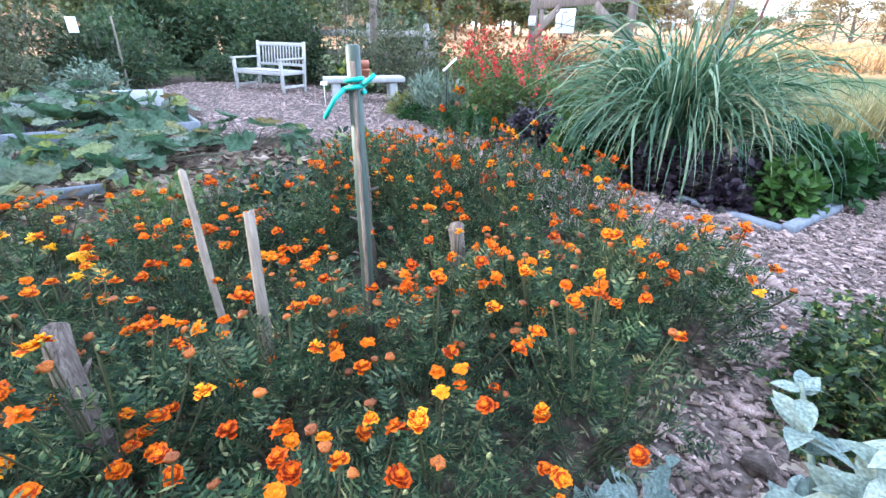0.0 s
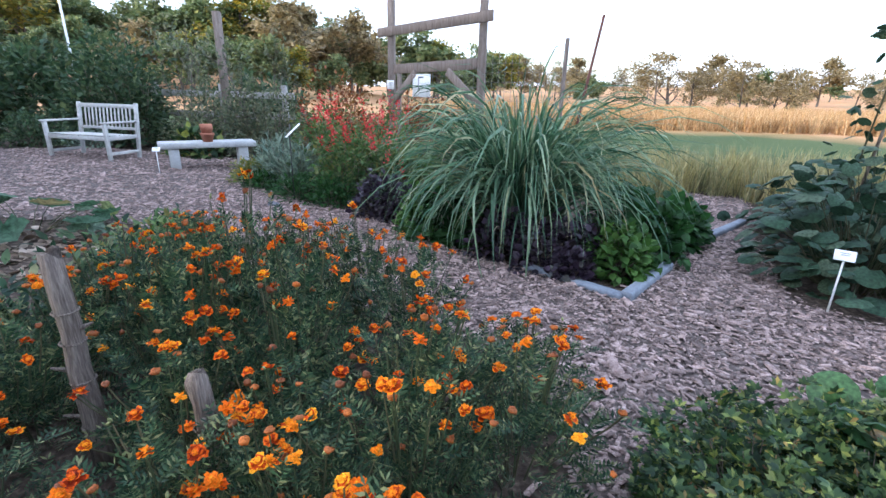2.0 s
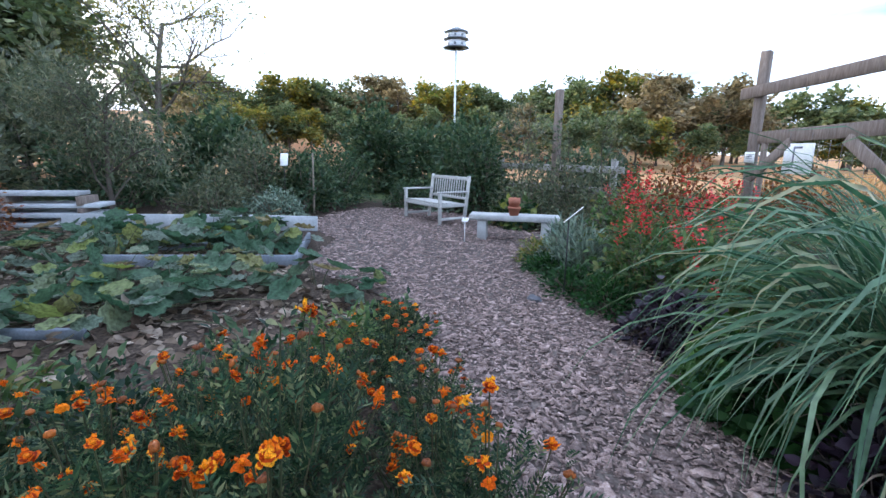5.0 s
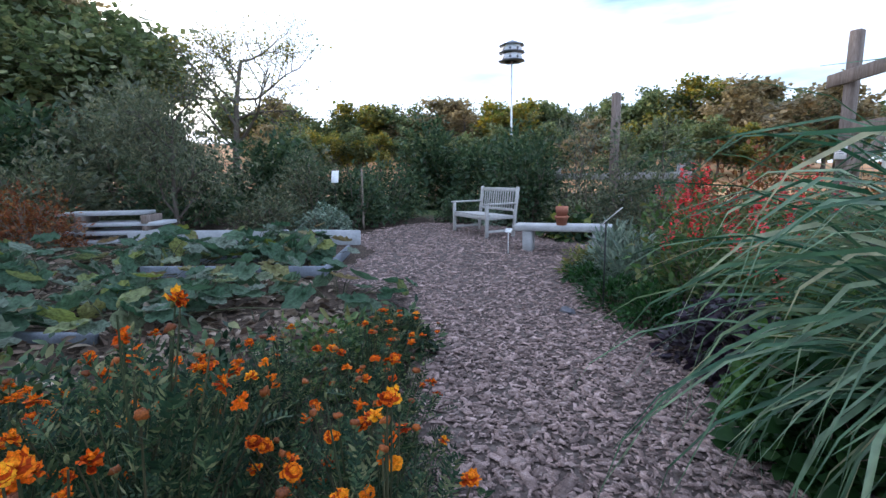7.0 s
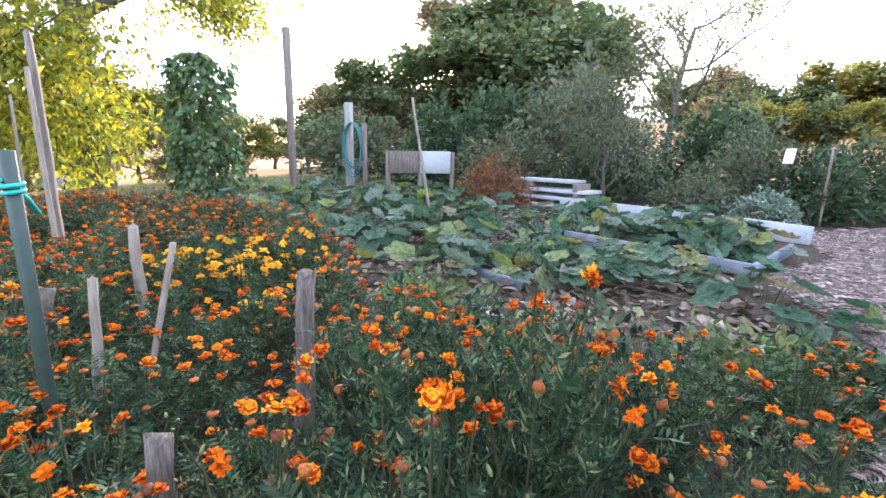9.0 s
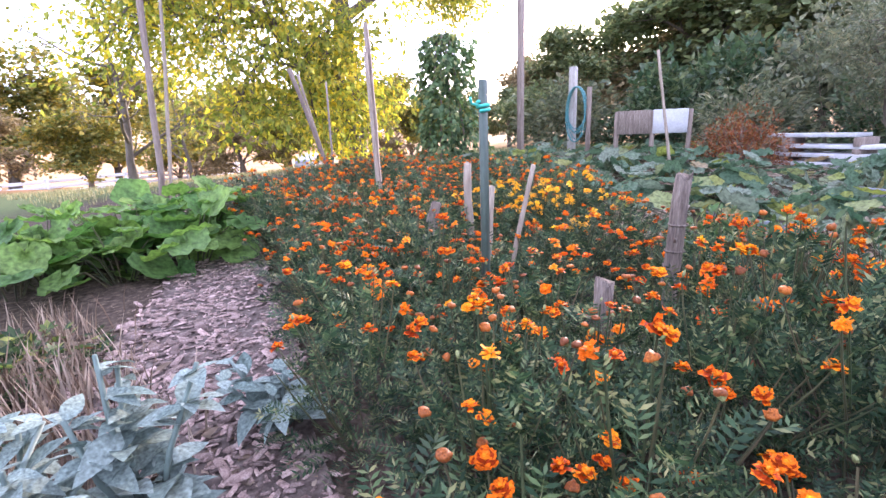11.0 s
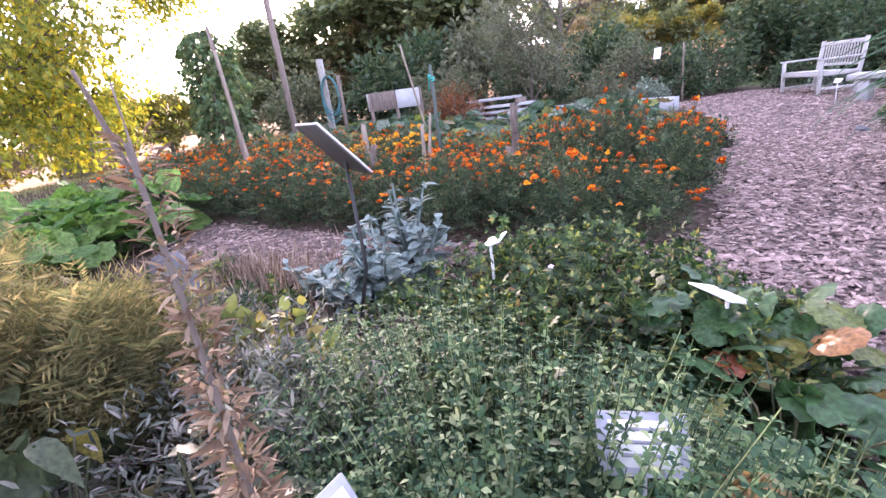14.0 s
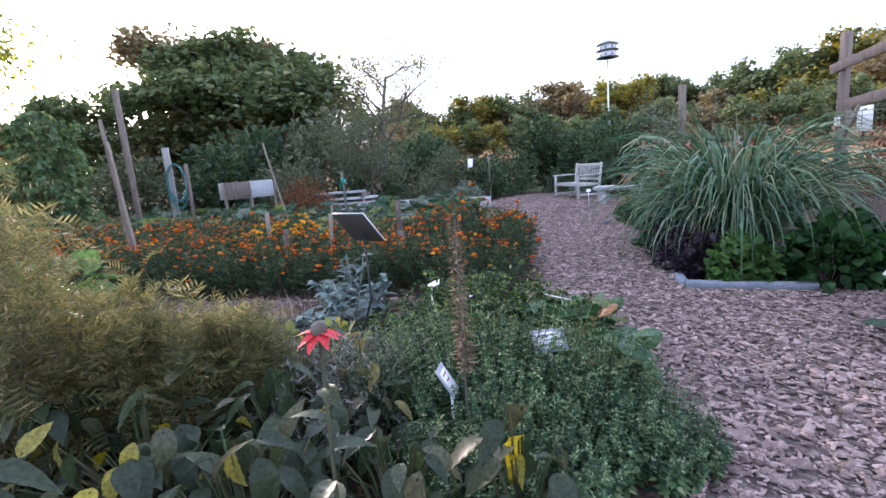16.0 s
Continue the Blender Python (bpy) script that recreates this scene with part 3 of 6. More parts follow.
radii = np.concatenate([np.linspace(0, 20, 34)[1:], 20 * 1.13 ** np.arange(1, 39)])
nseg = 96
ang = np.linspace(0, 2 * math.pi, nseg, endpoint=False)
gx = np.concatenate([[0], (radii[:, None] * np.cos(ang)).ravel()])
gy = np.concatenate([[3], (3 + radii[:, None] * np.sin(ang)).ravel()])
GV = np.stack([gx, gy, height(gx, gy)], 1)
GF = [(0, 1 + j, 1 + (j + 1) % nseg) for j in range(nseg)]
for i in range(len(radii) - 1):
    for j in range(nseg):
        a, b = 1 + i * nseg + j, 1 + i * nseg + (j + 1) % nseg
        GF += [(a, a + nseg, b), (b, a + nseg, b + nseg)]
tagged(put("ground", mesh_of("ground", GV, GF, M["ground"], smooth=True)), "dark garden soil running into lawn and golden field", "ground", kind="structure")

PATH_MAIN = [(3.1, 1.1), (3.0, 2.0), (2.7, 2.7), (1.9, 3.35), (1.0, 3.95), (-0.3, 4.1), (-1.6, 4.2), (-2.1, 4.4), (-3.4, 5.4), (-5.2, 5.9),
             (-6.5, 7.4), (-7.2, 8.8), (-5.5, 9.9), (-3.0, 9.8), (-0.9, 9.2), (-0.75, 7.0), (-0.16, 6.36), (1.49, 5.25), (2.77, 4.05), (3.96, 3.26),
             (4.5, 4.1), (5.26, 5.37), (6.0, 6.4), (6.0, 7.8), (7.1, 7.6), (6.4, 6.2), (5.6, 4.6), (5.25, 3.4), (5.7, 2.9), (8.5, 1.9),
             (11, 0.2), (9.5, -1.8), (7.6, -0.3), (6.6, 0.55), (5.75, 1.1), (5.3, 1.55), (4.5, 1.95), (3.9, 2.1), (3.5, 1.7), (3.3, 1.2)]
PATH_SIDE = [(4.0, 2.1), (3.65, 1.55), (3.4, 0.95), (3.1, 0.4), (2.9, -0.1), (2.4, -1.2), (2.0, -2.5), (1.6, -4.2), (2.4, -4.3), (2.7, -2.6), (3.1, -1.2), (3.6, -0.5), (4.0, 0.0), (3.9, 0.4), (3.75, 0.9), (3.95, 1.4), (4.15, 1.95)]


PATH_MAIN = [site(*q) for q in PATH_MAIN]
PATH_MAIN[:5] = [(3.8, 1.5), (3.9, 2.3), (3.55, 2.95), (2.5, 3.3), (1.5, 3.72)]
PATH_MAIN[-5:] = [(5.7, 2.35), (5.15, 2.48), (4.6, 2.4), (4.2, 2.05), (4.05, 1.6)]


def inside(poly, x, y):
    hit = np.zeros(len(x), bool)
    for (x0, y0), (x1, y1) in zip(poly, poly[1:] + poly[:1]):
        cross = (y0 > y) != (y1 > y)
        hit ^= cross & (x < (x1 - x0) * (y - y0) / (y1 - y0 + 1e-12) + x0)
    return hit


def sheet(name, poly, mat, lift, label, category):
    bm = bmesh.new()
    bm.faces.new([bm.verts.new((x, y, ground_z(x, y) + lift)) for x, y in poly])
    bmesh.ops.triangulate(bm, faces=bm.faces[:])
    bmesh.ops.recalc_face_normals(bm, faces=bm.faces[:])
    me = bpy.data.meshes.new(name)
    bm.to_mesh(me)
    bm.free()
    me.materials.append(mat)
    if me.polygons[0].normal.z < 0:
        me.flip_normals()
    return tagged(new(name, me), label, category, kind="structure")


path_main = sheet("path", PATH_MAIN, M["mulch"], 0.007, "wide garden path covered in pale wood chips", "path")
path_side = sheet("side_path", PATH_SIDE, M["mulch"], 0.008, "narrow wood-chip path beside the marigold bed", "path")

# ---- sky line: woods and trees ----
def branch_tree(rg, h, spread, levels=3, r0=0.2, first=0.25, lean=0.0, kids=5):
    """Trunk and limbs as tubes, and the places of the twig ends."""
    tubes, ends = [], []

    def grow(p, d, length, r, lv):
        n = 4 if lv else 6
        pts, q, dd = [p], p, d
        for i in range(n):
            dd = unit(dd + rg.normal(size=3) * (0.06 if lv == 0 else 0.16) + np.array([0, 0, 0.05 if lv else 0.0]))
            q = q + dd * length / n
            pts.append(q)
        rad = np.linspace(r, r * (0.35 if lv else 0.4), n + 1)
        if lv == 0:
            rad[0] *= 1.35
        tubes.append(tube(pts, rad, 8 if lv == 0 else (5 if lv == 1 else 3), False))
        if lv >= levels:
            ends.extend(pts[2:])
            return
        k = kids + (2 if lv == 0 else 0)
        for i in range(k):
            t = first + (1 - first) * (i + rg.random()) / k if lv == 0 else 0.3 + 0.7 * (i + rg.random()) / k
            j = min(int(t * n), n - 1)
            at = pts[j] + (pts[j + 1] - pts[j]) * (t * n - j)
            side = rg.normal(size=3)
            side = unit(side - dd * (side @ dd))
            nd = unit(dd * rg.uniform(0.35, 0.8) + side * spread)
            grow(at, nd, length * rg.uniform(0.42, 0.62) * (1.15 - 0.35 * t), r * (0.5 - 0.15 * t), lv + 1)
        ends.append(pts[-1])

    grow(np.zeros(3), unit(np.array([lean, 0.02, 1.0])), h * 0.72, r0, 0)
    return join(tubes), np.array(ends)


def tree(name, x, y, h, spread, leafmat, label, seed, leaves=2500, size=0.3, blur=0.5, r0=0.2, levels=3, first=0.25, lean=0.0, kids=5, leaf=None, z=None):
    rg = np.random.default_rng(seed)
    (TV, TF), E = branch_tree(rg, h, spread, levels, r0, first, lean, kids)
    ob = thing(name, x, y, label, "tree", "trees", raw=True, z=float(height(x, y)) - 0.05 if z is None else z)
    put("trunk", mesh_of("trunk", TV, TF, M["bark"], smooth=True), ob)
    if leaves:
        pick = rg.integers(0, len(E), leaves)
        P = E[pick] + rg.normal(size=(leaves, 3)) * blur * np.array([1, 1, 0.7])
        d = unit(P - np.array([0, 0, h * 0.5]))
        V, F = scatter(*(leaf or LEAF_QUAD), P, loose_turn(d, rg, 0.9, 0.2), size * rg.uniform(0.55, 1.4, leaves))
        V[:, 2] = np.maximum(V[:, 2], 0.3)
        put("crown", mesh_of("crown", V, F, leafmat), ob)
    return ob


def at_az(az, d, eye=(3.5, 2.2)):
    az -= 6.5
    return eye[0] + d * math.sin(radians(az)), eye[1] + d * math.cos(radians(az))


# far woods on the rise: a few kinds copied with changes of size and turn
rg = np.random.default_rng(3)
kinds = []
for i, (mt, lab) in enumerate([("tree_green", "dark green broadleaf tree on the wooded rise"), ("tree_green", "tall green tree at the wood's edge"), ("tree_gold", "yellowing autumn tree at the wood's edge"), ("tree_rust", "brownish autumn tree in the far woods")]):
    kinds.append(tree("tree", *at_az(-24 - 9 * i, 135), 9.5 + i, 0.75, M[mt], lab, 40 + i, 3600, 0.46, 0.5, 0.22, 2, 0.1, 0, 7))
kinds.append(tree("tree", *at_az(41, 140), 10.0, 0.7, M["tree_rust"], "thin pale autumn tree across the golden field", 45, 2800, 0.3, 0.5, 0.16, 3, 0.12, 0, 5))
near_kinds = [tree("shade_tree", *at_az((-94.5, -90.5, -137)[i], (40, 44, 48)[i]), 9.6, 0.8, M[mt], lab, 60 + i, 10500, 0.25, 0.42, 0.24, 3, 0.08, 0, 5) for i, (mt, lab) in enumerate([("tree_green", "large green shade tree west of the garden"), ("tree_rust", "large brown-green shade tree west of the garden"), ("tree_gold", "yellow autumn tree beyond the lawn")])]


def copy_tree(k, az, d, s, eye=(3.5, 2.2), src=None):
    x, y = at_az(az, d, eye)
    return copy_thing((src or kinds)[k], pose(x, y, float(height(x, y)) - 0.1, 0, 0, rg.uniform(0, 360)) @ Matrix.Diagonal((s * 1.3, s * 1.3, s * rg.uniform(0.9, 1.1), 1)))


for az in np.arange(-72, -16, 2.1):
    copy_tree(int(rg.choice([0, 1, 0, 2, 3, 1])), az + rg.uniform(-1, 1), rg.uniform(48, 62), rg.uniform(0.40, 0.58))
for az in np.arange(-74, -12, 1.9):
    copy_tree(int(rg.choice([0, 1, 0, 1, 3, 2])), az + rg.uniform(-1, 1), rg.uniform(72, 92), rg.uniform(0.76, 1.02))
for az in np.arange(-19, 4, 1.8):
    copy_tree(int(rg.choice([0, 1, 0, 1, 2])), az + rg.uniform(-1, 1), rg.uniform(95, 125), rg.uniform(0.9, 1.25))
for az in np.arange(4, 78, 2.3):
    copy_tree(int(rg.choice([4, 1, 4, 3, 4])), az + rg.uniform(-1.2, 1.2), rg.uniform(150, 230), rg.uniform(0.6, 1.15))
for az, d, s, k in [(27, 85, 0.62, 3), (29.5, 90, 0.55, 1), (13.5, 80, 0.42, 0), (32, 70, 0.42, 3), (-2.5, 75, 0.6, 0), (38, 80, 0.5, 4), (10, 100, 0.6, 4), (45, 75, 0.6, 0)]:
    copy_tree(k, az, d, s)
# trees that shade the garden from the low sun
for az, d, s, k in [(-117, 31, 0.42, 0), (-113.5, 33, 0.62, 1), (-110, 30, 0.66, 0), (-107, 33, 0.78, 0), (-99, 33, 0.86, 1), (-96, 30, 1.08, 0), (-92, 36, 1.32, 1), (-90, 30, 1.2, 0), (-89, 34, 1.25, 0),
                    (-86, 29, 0.7, 0), (-115, 45, 0.66, 1), (-93, 46, 1.45, 0), (-88, 46, 1.3, 1), (-109, 50, 0.9, 0), (-121, 48, 0.5, 0), (-103, 40, 0.55, 0)]:
    copy_tree(k, az, d, s, src=near_kinds)
for az, d, s, k in [(-148, 48, 0.9, 2), (-143, 52, 0.9, 2), (-153, 40, 0.7, 2), (-131, 45, 0.75, 2), (-126, 40, 0.55, 2), (-160, 44, 0.9, 3), (-168, 40, 0.9, 2), (-176, 45, 1.0, 0),
                    (170, 55, 1.0, 1), (155, 60, 1.0, 0), (140, 60, 1.0, 1), (125, 70, 1.0, 3), (110, 80, 1.0, 0), (95, 90, 1.0, 1)]:
    copy_tree(min(k, 2), az, d, s, src=near_kinds if k == 2 else None)
for i, (az, d, s) in enumerate([(-124, 25, 0.34), (-129, 30, 0.42), (-134, 27, 0.36), (-139, 33, 0.45), (-144, 29, 0.4), (-149, 27, 0.36), (-155, 32, 0.42), (-163, 26, 0.4), (-170, 30, 0.45)]):
    copy_tree((2, 2, 1)[i % 3], az, d, s, src=near_kinds)
for az, d, s in [(21, 58, 0.62), (24.5, 64, 0.5), (29, 70, 0.55), (33, 66, 0.5)]:
    copy_tree(4, az, d, s)
bare = tree("bare_tree", *at_az(-75.5, 25), 9.8, 0.62, M["tree_gold"], "slender tree with thin autumn leaves and open twigs", 77, 4200, 0.1, 0.32, 0.2, 3, 0.3, 0.05, 7)
tree("bare_tree", *at_az(22.3, 62), 5.2, 0.9, M["tree_rust"], "pale bare dead tree standing in the golden field", 78, 60, 0.15, 0.3, 0.22, 3, 0.1, 0, 5)
maple = tree("maple_tree", -4.9, -9.2, 12.0, 1.15, M["tree_maple"], "large maple with thick trunk and yellow-green leaves", 21, 70000, 0.15, 0.5, 0.36, 3, 0.1, 0.0, 7, LEAF_S)
tree("young_tree", *at_az(-154, 24), 5.5, 0.8, M["tree_gold"], "small tree with sparse yellow leaves on the lawn", 24, 1800, 0.12, 0.35, 0.09, 3, 0.25, 0, 5, LEAF_WIDE)
tree("young_tree", *at_az(-160, 17), 7.0, 1.0, M["tree_gold"], "spreading bare-branched tree with few yellow leaves", 25, 900, 0.12, 0.35, 0.12, 3, 0.15, 0, 6, LEAF_WIDE)

# ---- benches and built things ----
def wooden_bench():
    """Slatted two-seat garden bench; x along the seat, front towards -y."""
    ob = thing("garden_bench", -4.4, 8.4, "weathered pale grey wooden garden bench with slatted back", "bench", rz=-4, raw=True)
    W, D = 1.42, 0.66
    wood = M["bench_wood"]
    for sx in (-1, 1):
        x = sx * (W / 2 - 0.035)
        put("front_leg", mesh_of("front_leg", *box(0.06, 0.06, 0.66, (x, -D / 2, 0.33)), wood), ob)
        put("back_leg", mesh_of("back_leg", *beam((x, D / 2 - 0.04, 0), (x, D / 2 + 0.08, 1.0), 0.06, 0.06), wood), ob)
        put("armrest", mesh_of("armrest", *box(0.075, D + 0.1, 0.035, (x, -0.02, 0.675), bevel=0.012), wood), ob)
        put("side_rail", mesh_of("side_rail", *box(0.035, D - 0.06, 0.07, (x, 0, 0.4)), wood), ob)
        put("stretcher", mesh_of("stretcher", *box(0.035, D - 0.06, 0.05, (x, 0, 0.13)), wood), ob)
    put("front_rail", mesh_of("front_rail", *box(W - 0.13, 0.03, 0.07, (0, -D / 2, 0.4)), wood), ob)
    for i in range(6):
        put("seat_slat", mesh_of("seat_slat", *box(W - 0.1 if i else W - 0.13, 0.075, 0.022, (0, -D / 2 + 0.03 + i * 0.1, 0.452 - 0.005 * i)), wood), ob)

    def back_y(z):
        return D / 2 - 0.04 + 0.12 * z

    put("top_rail", mesh_of("top_rail", *box(W - 0.13, 0.035, 0.075, (0, back_y(0.94), 0.94)), wood), ob)
    put("lower_rail", mesh_of("lower_rail", *box(W - 0.13, 0.035, 0.05, (0, back_y(0.53), 0.53)), wood), ob)
    me = mesh_of("back_slat", *beam((0, back_y(0.555), 0.555), (0, back_y(0.903), 0.903), 0.038, 0.016), wood)
    for i in range(13):
        put("back_slat", me, ob, at=pose(-0.53 + i * 1.06 / 12, 0, 0))


wooden_bench()

ax = math.degrees(math.atan2(8.72 - 7.74, -1.25 + 2.4))
stone = thing("stone_bench", -1.88, 8.2, "low pale concrete slab bench on two block legs", "bench", rz=ax, raw=True)
put("seat_slab", mesh_of("seat_slab", *box(1.55, 0.42, 0.1, (0, 0, 0.42), bevel=0.015), M["concrete"]), stone)
for sx in (-1, 1):
    put("leg", mesh_of("leg", *box(0.16, 0.34, 0.37, (sx * 0.55, 0, 0.185), bevel=0.012), M["concrete"]), stone)

pot = thing("terracotta_pot", -1.8, 8.1, "small stacked terracotta ornament standing on the stone bench", "ornament", raw=True, z=ground_z(-1.88, 8.2) + 0.471)
put("lower_pot", mesh_of("lower_pot", *lathe([(0, 0), (0.075, 0), (0.105, 0.12), (0.115, 0.12), (0.115, 0.15), (0.095, 0.15), (0.08, 0.14), (0, 0.14)]), M["terracotta"], smooth=True), pot)
put("upper_pot", mesh_of("upper_pot", *lathe([(0, 0.141), (0.085, 0.141), (0.09, 0.2), (0.1, 0.2), (0.1, 0.3), (0.085, 0.3), (0.075, 0.27), (0, 0.27)]), M["terracotta"], smooth=True), pot)


def post(name, x, y, h, w, label, mat, lean=(0, 0), z0=0.0):
    ob = thing(name, x, y, label, "post", raw=True)
    V, F = beam((0, 0, -0.02 + z0), (lean[0], lean[1], h), w, w, 0.01, up=(0, 1, 0))
    put("shaft", mesh_of("shaft", V, F, mat), ob)
    put("end_grain", mesh_of("end_grain", *box(w * 0.9, w * 0.9, 0.006, (lean[0], lean[1], h + 0.003), bevel=0), mat), ob)
    return ob


post("fence_post", -3.5, 11.35, 3.05, 0.15, "tall square weathered post behind the benches", M["post_wood"], (0.0, 0.0))
post("tall_post", -4.22, -2.9, 3.12, 0.11, "tall grey square wooden post at the patch edge", M["post_wood"])

# gate with cross beam, braces, netting and hanging sign
gate = thing("garden_gate", 1.6, 10.82, "weathered timber garden gateway with cross beam and braces", "gate", raw=True)
gl, gr = np.array([0.87 - 1.9, 11.77 - 11.05, 0]), np.array([3.04 - 1.9, 10.25 - 11.05, 0])
gd = unit(gr - gl)
for pnt, hh in ((gl, 3.4), (gr, 3.75)):
    put("gate_post", mesh_of("gate_post", *beam(pnt + [0, 0, -0.1], pnt + [0, 0, hh], 0.15, 0.15, 0.012, up=(0, 1, 0)), M["post_wood"]), gate)
off = np.array([gd[1], -gd[0], 0]) * 0.1
put("cross_beam", mesh_of("cross_beam", *beam(gl - gd * 0.35 + off + [0, 0, 2.74], gr + gd * 0.3 + off + [0, 0, 2.84], 0.05, 0.19), M["post_wood"]), gate)
put("lintel", mesh_of("lintel", *beam(gl + gd * 0.09 + [0, 0, 1.98], gr - gd * 0.09 + [0, 0, 2.05], 0.05, 0.2), M["post_wood"]), gate)
for a, b in ((gl + gd * 0.08 + [0, 0, 1.3], gl + gd * 0.85 + [0, 0, 1.9]), (gr - gd * 0.08 + [0, 0, 1.35], gr - gd * 0.85 + [0, 0, 1.92])):
    put("brace", mesh_of("brace", *beam(a + off * 0.45, b + off * 0.45, 0.045, 0.16), M["post_wood"]), gate)
for a, b in ((gl + gd * 0.25, gl + gd * 0.26),):
    put("gate_stile", mesh_of("gate_stile", *beam(a + [0, 0, 0.05], b + [0, 0, 1.9], 0.09, 0.05, up=(0, 1, 0)), M["post_wood"]), gate)
wires = []
for i in range(15):
    t = i / 14
    a = gl + (gr - gl) * t
    wires.append(tube([a + [0, 0, 0.1], a + [0, 0, 1.9]], [0.004, 0.004], 3, False))
for i in range(9):
    wires.append(tube([gl + [0, 0, 0.15 + i * 0.21], gr + [0, 0, 0.15 + i * 0.21]], [0.004, 0.004], 3, False))
put("wire_netting", mesh_of("wire_netting", *join(wires), M["wire"]), gate)
sc = gl + gd * 1.05 + off * 0.6
gate_sign = thing("hanging_sign", 1.6 + sc[0], 10.82 + sc[1], "white rectangular sign hanging in the gateway", "sign", z=1.28, raw=True, rz=math.degrees(math.atan2(gd[1], gd[0])))
put("panel", mesh_of("panel", *box(0.55, 0.015, 0.46, (0, 0, 0.23), bevel=0.003), M["white"]), gate_sign)
put("drawing", mesh_of("drawing", *join([box(0.03, 0.004, 0.3, (-0.08, -0.01, 0.26), bevel=0), box(0.16, 0.004, 0.03, (-0.01, -0.01, 0.4), bevel=0)]), M["ink"]), gate_sign)
for sx in (-0.2, 0.2):
    put("hanger", mesh_of("hanger", *tube([(sx, 0, 0.46), (sx, 0, 0.62)], [0.004, 0.004], 4), M["wire"]), gate_sign)
pl = gl + off * 1.0 + gd * 0.02
notice = thing("post_notice", 1.6 + pl[0], 10.82 + pl[1], "small white notice fixed to the gate post", "sign", z=1.42, raw=True, rz=math.degrees(math.atan2(gd[1], gd[0])))
put("panel", mesh_of("panel", *box(0.24, 0.012, 0.19, (0.05, 0, 0.1), bevel=0.003), M["white"]), notice)
put("print", mesh_of("print", *join([box(0.15, 0.003, 0.012, (0.05, -0.008, 0.15 - 0.03 * i), bevel=0) for i in range(3)]), M["ink"]), notice)

# netting fence beside the gate
net = thing("netting_fence", 3.3, 9.75, "fine wire netting fence stretched from the gate post", "fence", raw=True)
wires = [tube([(0.12 * i - 0.45, -0.07 * i, 0.0), (0.12 * i - 0.45, -0.07 * i, 2.35)], [0.004] * 2, 3, False) for i in range(12)]
wires += [tube([(-0.45, 0, 0.12 + 0.16 * i), (0.87, -0.77, 0.12 + 0.16 * i)], [0.004] * 2, 3, False) for i in range(14)]
put("netting", mesh_of("netting", *join(wires), M["wire"]), net)
put("end_post", mesh_of("end_post", *beam((0.9, -0.79, 0), (0.9, -0.79, 2.4), 0.06, 0.06, up=(0, 1, 0)), M["post_wood"]), net)

# rail fence behind the bench
fence = thing("rail_fence", -4.3, 12.2, "grey wooden rail fence half hidden by shrubs", "fence")
for x in (-1.6, 0.3, 2.0):
    put("fence_post", mesh_of("fence_post", *box(0.12, 0.12, 1.5, (x, 0, 0.75)), M["grey_wood"]), fence)
for z in (0.75, 1.25):
    put("rail", mesh_of("rail", *box(4.2, 0.05, 0.16, (0.2, -0.09, z)), M["grey_wood"]), fence)

# rusty rod behind the lemongrass
rod = thing("rusty_rod", 4.15, 7.0, "thin leaning rusty metal rod in the ground", "rod", raw=True)
put("shaft", mesh_of("shaft", *tube([(0, 0, 0), (0.15, 0, 1.3), (0.3, 0, 2.4)], [0.018] * 3, 6), M["rust"]), rod)

# bird house on a pole
bird = thing("martin_house", -9.84, 13.52, "white two-storey bird house with dark roof on a tall pole", "bird house", rz=20, raw=True)
put("pole", mesh_of("pole", *tube([(0, 0, -1), (0, 0, 5.2)], [0.035, 0.03], 8), M["white_metal"]), bird)
oct_r = 0.36
for z in (5.2, 5.48):
    storey = put("storey", mesh_of("storey", *lathe([(0, z), (oct_r, z), (oct_r, z + 0.21), (0, z + 0.21)], 8), M["white_metal"]), bird)
    put("ledge", mesh_of("ledge", *lathe([(0, z - 0.02), (oct_r + 0.12, z - 0.02), (oct_r + 0.12, z), (0, z + 0.0005)], 8), M["roof_dark"]), bird)
    hole = mesh_of("entrance", *lathe([(0, 0), (0.045, 0), (0.045, 0.012), (0, 0.012)], 10), M["roof_dark"])
    for i in range(8):
        a = math.pi / 8 + i * math.pi / 4
        put("entrance", hole, storey, at=pose(math.cos(a) * oct_r * 0.925, math.sin(a) * oct_r * 0.925, z + 0.09, 90, 0, math.degrees(a) + 90))
put("roof", mesh_of("roof", *lathe([(0, 5.69), (oct_r + 0.1, 5.69), (oct_r + 0.1, 5.715), (0.08, 5.87), (0, 5.87)], 8), M["roof_dark"]), bird)


